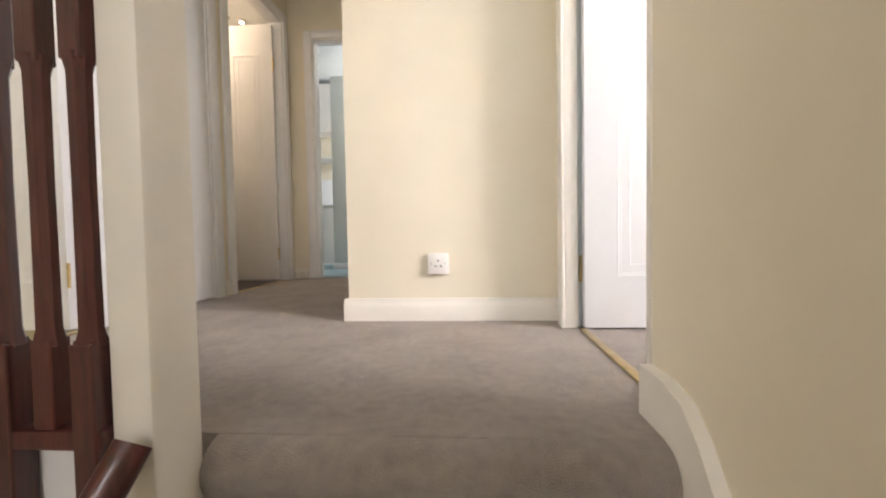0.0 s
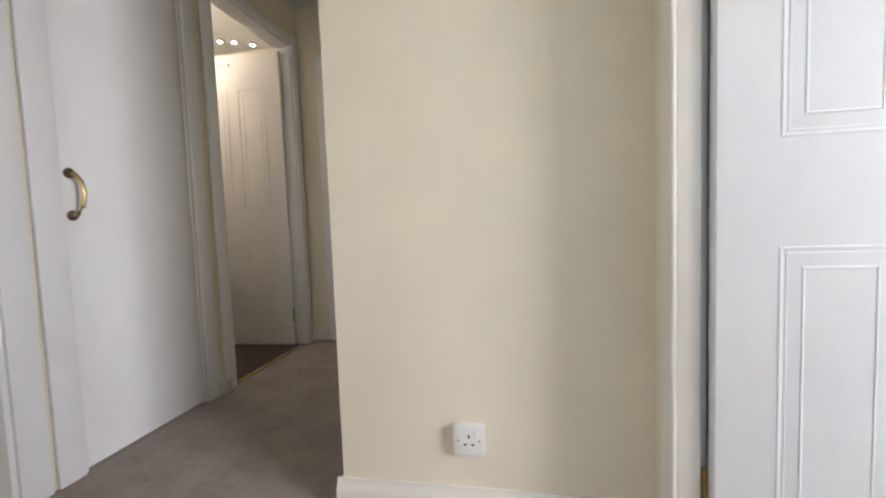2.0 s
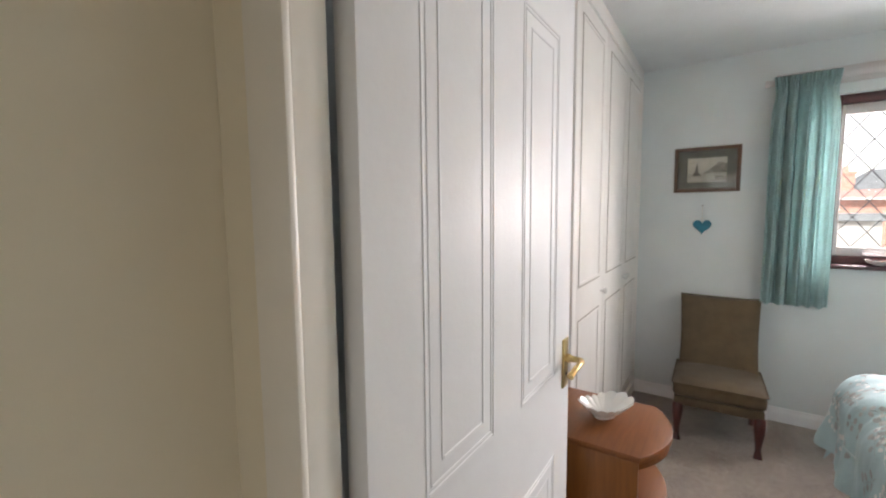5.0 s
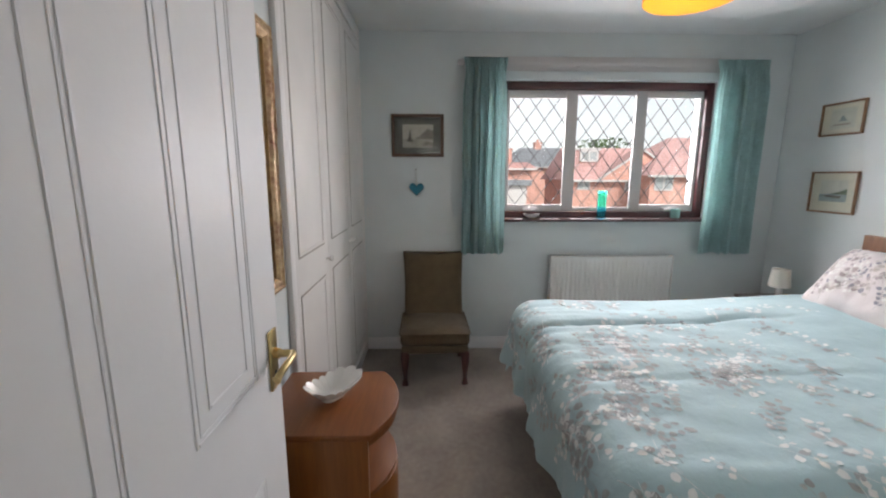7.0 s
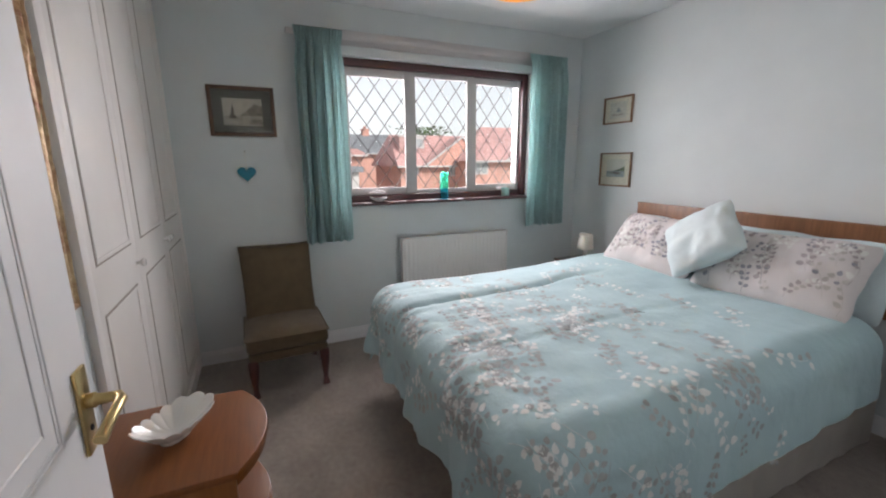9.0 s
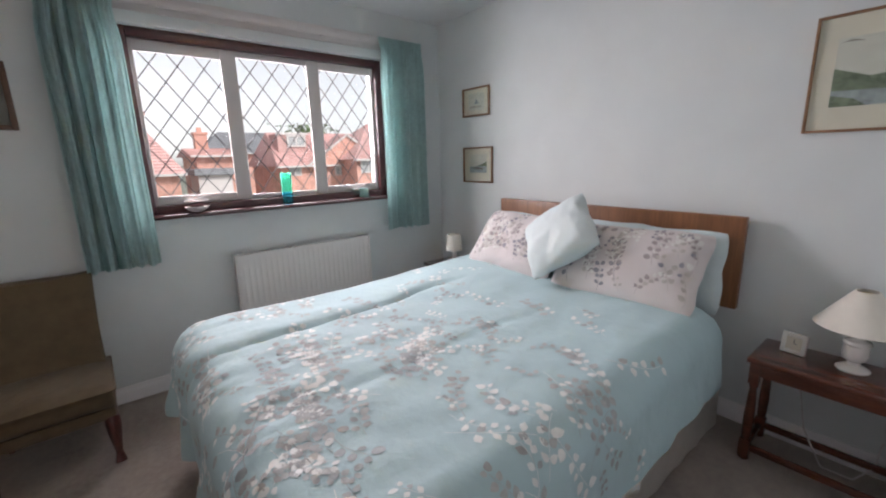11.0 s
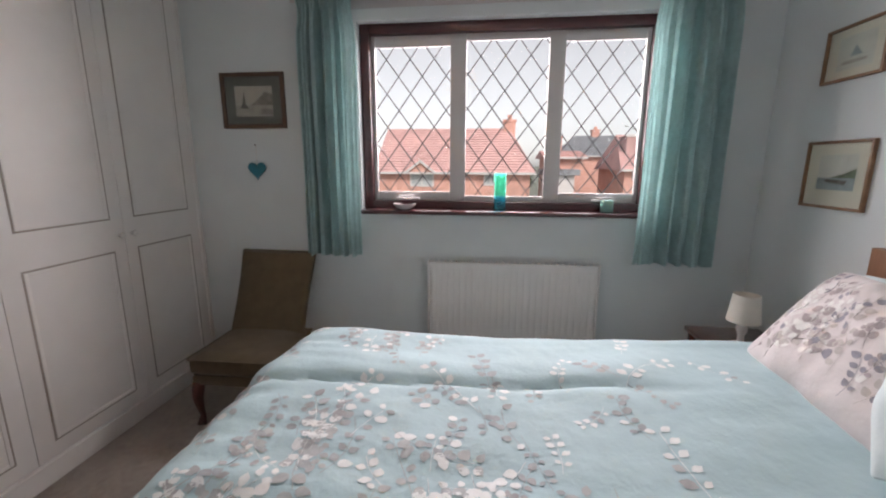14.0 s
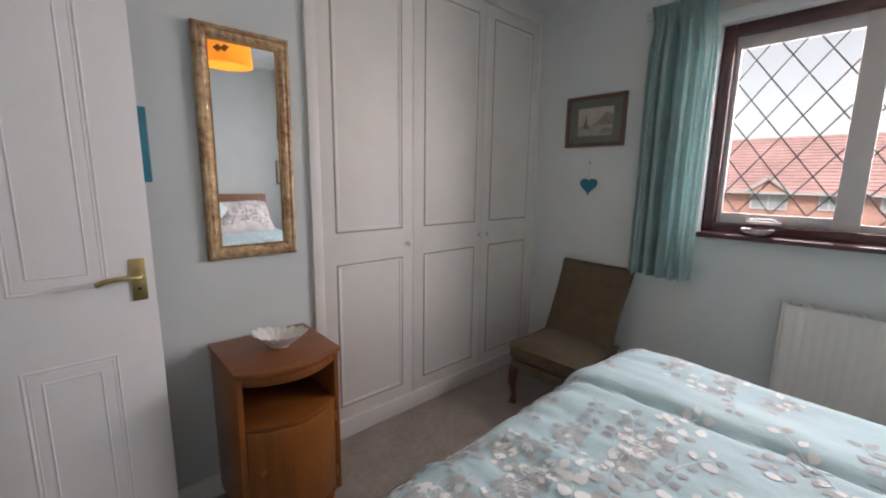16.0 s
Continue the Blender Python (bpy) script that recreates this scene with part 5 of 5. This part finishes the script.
def coolie_lamp(place):
    l = thing("table_lamp", "cream ceramic table lamp with a wide cream cone shade", "lamp", at=Matrix.Translation(place))
    part("lamp_base", lathe([(0.052, 0), (0.054, 0.006), (0.04, 0.016), (0.022, 0.026), (0.02, 0.036), (0.036, 0.05), (0.041, 0.07), (0.038, 0.105), (0.044, 0.115), (0.04, 0.125), (0.024, 0.133), (0.019, 0.15), (0.014, 0.175)], 28), M_CERAMIC, l)
    part("lampshade", lathe([(0.142, 0.182), (0.143, 0.184), (0.036, 0.331), (0.033, 0.331), (0.139, 0.183)], 40), M_SHADE, l, "cream cloth cone shade")
    part("bulb_holder", lathe([(0.016, 0.17), (0.016, 0.22), (0.024, 0.25), (0.018, 0.28)], 16), M_CERAMIC, l)
    part("shade_ring", tube([(0.03, 0, 0.322), (0, 0, 0.326), (-0.03, 0, 0.322)], 0.002, 6), M_BRASS, l)
    return l


coolie_lamp((1.045, -1.50, 0.4975))
cable_ob = part("lamp_cable", tube([(1.20, -1.625, 0.42), (1.20, -1.60, 0.30), (1.16, -1.55, 0.14), (1.08, -1.50, 0.02), (0.98, -1.52, 0.01), (0.93, -1.58, 0.06), (0.92, -1.63, 0.16)], 0.0035, 8), M_UPVC)
tagged(cable_ob, "white lamp cable looping behind the table to the wall", "cable")


def table_clock(at):
    c = thing("table_clock", "small square white-framed clock on the bedside table", "clock", at=at)
    w = 0.088
    for a in ((-w / 2, -w / 2 + 0.016, 0, w), (w / 2 - 0.016, w / 2, 0, w), (-w / 2 + 0.016, w / 2 - 0.016, 0, 0.016), (-w / 2 + 0.016, w / 2 - 0.016, w - 0.016, w)):
        part("clock_frame", box(bmesh.new(), a[0], a[1], -0.012, 0.012, a[2], a[3], 0.002), M_CERAMIC, c)
    part("clock_face", box(bmesh.new(), -w / 2 + 0.014, w / 2 - 0.014, -0.008, 0.010, 0.014, w - 0.014), M_CREAMMAT, c)
    part("clock_hand", box(bmesh.new(), -0.0012, 0.0012, -0.0095, -0.0085, w / 2, w / 2 + 0.018), M_BLACK, c, smooth=False)
    part("clock_hand", box(bmesh.new(), 0, 0.013, -0.0095, -0.0085, w / 2 - 0.001, w / 2 + 0.001), M_BLACK, c, smooth=False)


table_clock(pose(1.235, -1.505, 0.4975, -8, 0, 170))

far_table = thing("bedside_table", "small dark brown table in the corner beyond the bed", "table")
part("tabletop", box(bmesh.new(), 3.10, 3.60, -1.60, -1.24, 0.505, 0.528, 0.005), M_TABLE, far_table)
for x in (3.13, 3.57):
    for y in (-1.57, -1.275):
        part("leg", box(bmesh.new(), x - 0.018, x + 0.018, y - 0.018, y + 0.018, 0.0, 0.5045, 0.003), M_TABLE, far_table)
part("apron", boxes((3.149, 3.551, -1.287, -1.269, 0.45, 0.5045)), M_TABLE, far_table)
small = thing("table_lamp", "small white drum-shaded lamp on the corner table", "lamp", at=Matrix.Translation((3.37, -1.385, 0.5285)))
part("lamp_base", lathe([(0.04, 0), (0.042, 0.006), (0.015, 0.016), (0.014, 0.05), (0.024, 0.075), (0.022, 0.095), (0.012, 0.115), (0.012, 0.13)], 20), M_CERAMIC, small)
part("lampshade", lathe([(0.066, 0.118), (0.068, 0.119), (0.054, 0.245), (0.051, 0.245), (0.064, 0.119)], 28), M_SHADE, small, "white cloth drum shade")
part("bulb_holder", lathe([(0.012, 0.128), (0.012, 0.16), (0.018, 0.19), (0.01, 0.21)], 14), M_CERAMIC, small)

# ---- window sill ornaments ----
vase = thing("glass_vase", "tall cylinder vase in green over turquoise glass", "vase", at=Matrix.Translation((3.842, -0.262, 1.0885)))
part("lower_glass", lathe([(0.036, 0.0), (0.036, 0.085), (0.031, 0.085), (0.031, 0.01), (0.0, 0.01)], 28), M_BLUEGLASS, vase, "turquoise glass base")
part("upper_glass", lathe([(0.0355, 0.0865), (0.037, 0.215), (0.032, 0.215), (0.0305, 0.0865)], 28), M_GREENGLASS, vase, "green glass top")
pot = thing("glass_tealight", "small frosted aqua glass tealight holder on the sill", "candle holder", at=Matrix.Translation((3.842, -0.862, 1.0885)))
part("cup", lathe([(0.034, 0), (0.036, 0.03), (0.035, 0.07), (0.031, 0.07), (0.031, 0.01), (0, 0.01)], 24), M_AQUAGLASS, pot)
dish = thing("shell_dish", "small pale pink dish on the window sill", "dish", at=Matrix.Translation((3.835, 0.30, 1.0885)))
part("bowl", lathe([(0.02, 0), (0.05, 0.015), (0.068, 0.035), (0.065, 0.035), (0.045, 0.018), (0.0, 0.008)], 32, None, None, lambda a, r, z: (r * (1 + 0.06 * math.sin(7 * a)), z)), M_PILLOW, dish)

# ---- ceiling lights ----
pend = thing("ceiling_light", "orange cloth drum pendant hanging lit from the bedroom ceiling", "ceiling lamp", at=Matrix.Translation((2.225, 0.126, 0)))
part("shade", lathe([(0.165, 2.065), (0.167, 2.066), (0.155, 2.225), (0.153, 2.225), (0.163, 2.066)], 48), M_ORANGE, pend, "glowing orange cloth drum shade")
part("bulb", lathe([(0, 2.115), (0.02, 2.122), (0.03, 2.15), (0.02, 2.185), (0.012, 2.20)], 20), glow("warm_bulb", (1.0, 0.72, 0.4), 6.0), pend).visible_shadow = False
part("cord", tube([(0, 0, 2.25), (0, 0, 2.44)], 0.004, 8), M_UPVC, pend)
part("bulb_holder", lathe([(0.016, 2.195), (0.018, 2.24), (0.008, 2.26)], 14), M_UPVC, pend)
part("ceiling_rose", lathe([(0.015, 2.43), (0.045, 2.445), (0.05, 2.458)], 24), M_UPVC, pend)
part("fish_ornament", prism([(q * 1.7, w * 1.7) for q, w in ((-0.03, 0), (-0.01, 0.014), (0, 0.004), (0.012, 0.016), (0.03, 0.006), (0.012, -0.012), (0, -0.004), (-0.012, -0.014))], -0.002, 0.002, m=pose(-0.072, 0.151, 2.14, 90, 0, 25)), M_BRONZE, pend, "small dark fish-shaped ornament")

hall = thing("ceiling_light", "pale cloth pendant shade hanging lit over the landing", "ceiling lamp", at=Matrix.Translation((-0.17, 0.56, 0)))
part("shade", lathe([(0.11, 2.02), (0.112, 2.021), (0.09, 2.19), (0.088, 2.19), (0.108, 2.021)], 40), M_PALESHADE, hall)
part("bulb", lathe([(0, 2.06), (0.02, 2.068), (0.03, 2.095), (0.02, 2.13), (0.012, 2.145)], 20), glow("landing_bulb", (1.0, 0.82, 0.6), 8.0), hall).visible_shadow = False
part("cord", tube([(0, 0, 2.15), (0, 0, 2.44)], 0.004, 8), M_UPVC, hall)
part("ceiling_rose", lathe([(0.015, 2.43), (0.045, 2.445), (0.05, 2.458)], 24), M_UPVC, hall)

SPOT_GLOW = glow("bathroom_spot", (1.0, 0.85, 0.6), 14.0)
for x, y in ((-2.025, 3.69), (-2.125, 3.65), (-1.91, 3.77)):
    spots = thing("ceiling_light", "small round spotlight in the bathroom ceiling", "ceiling lamp", "bathroom spotlights", at=Matrix.Translation((x, y, 0)))
    part("rim", lathe([(0.034, 2.44), (0.042, 2.446), (0.042, 2.4595), (0.03, 2.4595)], 20), M_UPVC, spots)
    part("bulb", lathe([(0.0, 2.438), (0.02, 2.44), (0.028, 2.45), (0.028, 2.459)], 20), SPOT_GLOW, spots)

# ---- landing things ----
def wall_socket():
    s = thing("wall_socket", "single white switched wall socket on a surface box", "socket", at=pose(0.131, 1.62, 0.2445))
    part("surface_box", box(bmesh.new(), -0.043, 0.043, -0.016, 0, -0.043, 0.043, 0.003), M_SOCKET, s)
    plate = part("face_plate", box(bmesh.new(), -0.044, 0.044, -0.024, -0.0165, -0.044, 0.044, 0.003), M_SOCKET, s)
    for x, z, w, h in ((0, 0.012, 0.005, 0.009), (-0.011, -0.011, 0.008, 0.005), (0.011, -0.011, 0.008, 0.005), (-0.03, 0, 0.004, 0.004), (0.03, 0, 0.004, 0.004)):
        part("socket_slot", box(bmesh.new(), x - w / 2, x + w / 2, -0.0247, -0.0235, z - h / 2, z + h / 2), M_BLACK, plate, smooth=False)
    part("rocker_switch", box(bmesh.new(), 0.018, 0.026, -0.027, -0.0235, 0.012, 0.03, 0.001), M_SOCKET, plate)


wall_socket()
setting("wall_newel_pier", box(bmesh.new(), -0.275, -0.208, 0.455, 0.568, -2.66, CEIL, 0.008), M_TRIM)


def balustrade():
    b = thing("balustrade", "dark mahogany landing balustrade with stop-chamfered balusters", "balustrade")
    part("handrail", box(bmesh.new(), -1.28, -0.276, 0.425, 0.487, 0.755, 0.81, 0.016, segments=3), M_MAHOG, b)
    part("bottom_rail", box(bmesh.new(), -1.28, -0.276, 0.438, 0.476, 0.055, 0.085, 0.004), M_MAHOG, b)
    part("white_kerb", box(bmesh.new(), -1.28, -0.276, 0.4785, 0.574, -0.30, 0.0545, 0.003), M_WHITE, b, "white painted kerb board")
    for i in range(14):
        x = -0.300 - i * 0.068
        bm = bmesh.new()
        for z0, z1, w in ((0.0855, 0.22, 0.0165), (0.63, 0.7545, 0.0165)):
            box(bm, x - w, x + w, 0.457 - w, 0.457 + w, z0, z1, 0.002, segments=1)
        lathe([(0.0225, 0.21), (0.0165, 0.235), (0.0155, 0.45), (0.0165, 0.615), (0.0225, 0.64)], 8, pose(x, 0.457, 0, 0, 0, 22.5), bm)
        if i in (0, 2, 6, 10):
            box(bm, x - 0.019, x + 0.019, 0.436, 0.4745, -0.30, 0.215, 0.002, segments=1)
        part("baluster", bm, M_MAHOG, b)
    part("stub_rail", tube([(-0.216, 0.428, 0.075), (-0.222, 0.405, 0.045), (-0.25, 0.32, -0.075), (-0.305, 0.15, -0.31)], 0.026, 14), M_MAHOG, b, "sloping dark handrail end")


balustrade()

# built-in unit of the end room
unit = thing("dressing_unit", "cream built-in dressing unit with a shelf niche in the end room", "cabinet")
part("cabinet_base", box(bmesh.new(), -2.6, -1.2, 5.15, 5.62, 0.0, 0.76, 0.004), M_WARD, unit)
part("counter", box(bmesh.new(), -2.62, -1.18, 5.12, 5.62, 0.7605, 0.79, 0.004), M_WHITE, unit)
part("upper_cabinet", box(bmesh.new(), -2.6, -1.2, 5.3, 5.62, 1.76, 2.40, 0.004), M_WARD, unit)
part("niche_back", box(bmesh.new(), -2.6, -1.88, 5.56, 5.61, 1.44, 1.755), M_BROWNMAT, unit)
part("niche_shelf", box(bmesh.new(), -2.6, -1.2, 5.3, 5.62, 1.40, 1.425, 0.003), M_WARD, unit)
part("bright_splashback", box(bmesh.new(), -2.6, -1.2, 5.595, 5.615, 0.80, 1.16), M_WHITE, unit)

tall = thing("wardrobe", "tall pale blue-grey wardrobe standing in the end room", "wardrobe")
part("carcass", box(bmesh.new(), -1.24, -0.62, 4.30, 4.85, 0.002, 2.1, 0.006), M_BLUE, tall)
part("plinth_moulding", box(bmesh.new(), -1.25, -0.61, 4.285, 4.2985, 0.002, 0.07, 0.004), M_WHITE, tall)

# ---- outdoors ----
ground_bm = bmesh.new()
for v in ((-900, -1500), (2500, -1500), (2500, 1500), (-900, 1500)):
    ground_bm.verts.new((*v, -2.78))
ground_bm.faces.new(ground_bm.verts)
tagged(part("ground", ground_bm, M_GROUND, smooth=False), "pale ground of gardens and paving far below", "ground", "", "structure")


def roof_slope(bm, a, b, c, d, courses):
    """A slope of overlapping tile courses between its eaves a-b and its ridge d-c."""
    a, b, c, d = map(Vector, (a, b, c, d))
    n = (b - a).cross(d - a).normalized()
    if n.z < 0:
        n = -n
    for k in range(courses):
        t0, t1 = k / courses, (k + 1) / courses
        p, q = a.lerp(d, t0) + n * 0.05, b.lerp(c, t0) + n * 0.05
        r, s = b.lerp(c, t1), a.lerp(d, t1)
        vs = [bm.verts.new(v) for v in (p, q, r, s, p - n * 0.06, q - n * 0.06)]
        bm.faces.new(vs[:4])
        bm.faces.new((vs[0], vs[1], vs[5], vs[4]))


def house(label, x, y0, y1, eaves, ridge, depth, windows, hip=0.0, hip_far=0.0, roof=M_ROOF, chimney=None, gable=None, courses=18):
    h = thing("house", label, "house", "houses across the way")
    part("wall", box(bmesh.new(), x, x + depth, y0, y1, -2.78, eaves, 0.0), M_BRICK, h, smooth=False)
    bm = bmesh.new()
    o, mid = 0.35, x + depth / 2
    f0, f1 = (x - o, y0 - o, eaves - 0.1), (x - o, y1 + o, eaves - 0.1)
    r0, r1 = (mid, y0 - o + hip, ridge), (mid, y1 + o - hip_far, ridge)
    g0, g1 = (x + depth + o, y0 - o, eaves - 0.1), (x + depth + o, y1 + o, eaves - 0.1)
    roof_slope(bm, f0, f1, r1, r0, courses)
    roof_slope(bm, g0, g1, r1, r0, courses)
    tri = [bm.verts.new(v) for v in (f0, g0, r0)]
    bm.faces.new(tri)
    tri2 = [bm.verts.new(v) for v in (f1, g1, r1)]
    bm.faces.new(tri2)
    part("roof", bm, roof, h, smooth=False)
    part("gutter", box(bmesh.new(), x - o - 0.1, x - o + 0.02, y0 - o, y1 + o, eaves - 0.2, eaves - 0.07), M_UPVC, h, smooth=False)
    for a, b, c, d in windows:
        w = part("window", boxes((x - 0.06, x - 0.005, a, a + 0.09, c, d), (x - 0.06, x - 0.005, b - 0.09, b, c, d), (x - 0.06, x - 0.005, a + 0.09, b - 0.09, c, c + 0.09), (x - 0.06, x - 0.005, a + 0.09, b - 0.09, d - 0.09, d),
                                  (x - 0.06, x - 0.005, (a + b) / 2 - 0.04, (a + b) / 2 + 0.04, c + 0.09, d - 0.09)), M_UPVC, h, smooth=False)
        part("pane", boxes((x - 0.03, x - 0.004, a + 0.08, b - 0.08, c + 0.08, d - 0.08)), M_HOUSEGLASS, w, smooth=False)
    if chimney:
        cy, ctop = chimney
        part("chimney", boxes((mid - 0.45, mid + 0.45, cy - 0.4, cy + 0.4, ridge - 1.0, ctop), (mid - 0.52, mid + 0.52, cy - 0.47, cy + 0.47, ctop, ctop + 0.15), (mid - 0.15, mid + 0.15, cy - 0.15, cy + 0.15, ctop + 0.15, ctop + 0.5)), M_BRICK, h, smooth=False)
    if gable:
        gy, half, gz = gable
        gm = bmesh.new()
        pts = [(x - 0.5, gy - half, eaves - 0.15), (x - 0.5, gy + half, eaves - 0.15), (x - 0.5, gy, gz), (x + depth * 0.25, gy, gz)]
        v = [gm.verts.new(p) for p in pts]
        b0, b1 = gm.verts.new((x, gy - half, eaves)), gm.verts.new((x, gy + half, eaves))
        gm.faces.new((v[0], v[2], v[3], b0))
        gm.faces.new((v[1], v[2], v[3], b1))
        part("gable_roof", gm, roof, h, smooth=False)
        fm = bmesh.new()
        fm.faces.new([fm.verts.new(p) for p in ((x - 0.4, gy - half + 0.12, eaves - 0.15), (x - 0.4, gy + half - 0.12, eaves - 0.15), (x - 0.4, gy, gz - 0.12))])
        part("gable_face", fm, M_BRICK, h, smooth=False)
        for sgn in (-1, 1):
            run = math.hypot(half, gz - eaves + 0.15)
            ang = math.degrees(math.atan2(gz - eaves + 0.15, half))
            part("bargeboard", box(bmesh.new(), -0.03, 0.03, -run / 2, run / 2, -0.1, 0.04, m=pose(x - 0.52, gy + sgn * half / 2, (gz + eaves - 0.15) / 2, -sgn * ang)), M_UPVC, h, smooth=False)
    return h


house("orange brick house with a red tiled roof and a chimney", 28, -2.5, 7.2, 1.0, 3.95, 8, [(3.6, 5.15, 0.0, 0.85), (1.66, 2.46, 0.07, 0.79), (-0.52, 0.39, 0.1, 0.82)], 1.6, chimney=(-1.25, 4.35), gable=(4.4, 1.05, 1.65))
house("narrow brick house end with a tall chimney", 33, -6.6, -4.2, 2.05, 2.5, 6, [], chimney=(-5.1, 3.5))
house("grey slated house standing further back", 48, -16.5, -7.4, 2.5, 4.8, 9, [], 2.0, 2.6, M_GREYROOF, chimney=(-11.8, 5.3))
house("orange brick house with a broad white-edged gable, far off", 60, -30.0, -11.2, 0.95, 5.4, 9, [(-13.9, -11.5, -0.5, 0.75), (-19.4, -17.6, -0.35, 1.0)], 0.0, 5.4, gable=(-20.0, 5.6, 4.3))
house("orange brick house with a steep white-edged gable and a dormer", 30.5, -17.0, -8.9, 1.2, 3.6, 7, [(-10.3, -9.4, 0.42, 1.14), (-13.65, -12.87, 0.3, 1.0)], 0.0, 0.6, gable=(-13.8, 3.25, 3.3))
house("orange brick house with a high hipped red tiled roof", 28, -24.0, -13.4, 1.55, 4.25, 8, [(-14.95, -13.7, 0.46, 1.42), (-18.6, -17.2, 0.3, 1.1)], 0.0, 3.6, gable=(-18.8, 2.7, 3.0))
dorm = thing("dormer", "flat-topped dormer with white-framed panes on a red roof", "dormer")
part("dormer_box", box(bmesh.new(), 31.6, 34.0, -11.3, -9.2, 1.9, 3.4, 0.02), M_ROOF, dorm, smooth=False)
part("fascia", box(bmesh.new(), 31.5, 31.6, -11.4, -9.1, 3.3, 3.46, 0.01), M_UPVC, dorm, smooth=False)
part("dormer_window", boxes((31.5, 31.6, -11.2, -11.08, 2.45, 3.28), (31.5, 31.6, -9.95, -9.83, 2.45, 3.28), (31.5, 31.6, -11.08, -9.95, 3.16, 3.28), (31.5, 31.6, -11.08, -9.95, 2.45, 2.57), (31.5, 31.6, -10.56, -10.46, 2.57, 3.16)), M_UPVC, dorm, smooth=False)
part("pane", box(bmesh.new(), 31.55, 31.59, -11.08, -9.95, 2.57, 3.16), M_HOUSEGLASS, dorm, smooth=False)
shed = thing("garage", "low pale garage with a flat grey roof between the houses", "garage")
part("wall", box(bmesh.new(), 30, 33, -5.6, -3.7, -2.78, 0.72, 0.02), M_UPVC, shed, smooth=False)
part("roof", box(bmesh.new(), 29.7, 33.3, -5.9, -3.5, 0.72, 1.12, 0.04), M_GREYROOF, shed, smooth=False)


def far_tree(x, y, base, height, spread, seed):
    t = thing("tree", "rounded green tree rising behind the roofs", "tree")
    r = random.Random(seed)
    part("trunk", tube([(x, y, -2.78), (x + 0.2, y, base), (x, y + 0.2, base + height * 0.5)], [0.35, 0.25, 0.1], 10), M_TABLE, t)
    bm = bmesh.new()
    for _ in range(900):
        a, b, c = r.gauss(0, 0.42), r.gauss(0, 0.42), r.uniform(-1, 1)
        p = Vector((x + a * spread, y + b * spread * 1.2, base + height * (0.5 + 0.5 * c * (1 - 0.35 * abs(a)))))
        s = r.uniform(0.2, 0.42) * (0.5 + spread / 6)
        d1 = Vector((r.gauss(0, 1), r.gauss(0, 1), r.gauss(0, 1))).normalized() * s
        d2 = Vector((r.gauss(0, 1), r.gauss(0, 1), r.gauss(0, 1))).normalized() * s
        bm.faces.new([bm.verts.new(q) for q in (p - d1, p + d2 * 0.6, p + d1, p - d2 * 0.6)])
    part("crown", bm, M_FOLIAGE, t, smooth=False)


far_tree(64, -24.5, 1.5, 5.6, 3.4, 3)
far_tree(40, -2.9, -0.5, 1.6, 0.7, 5)
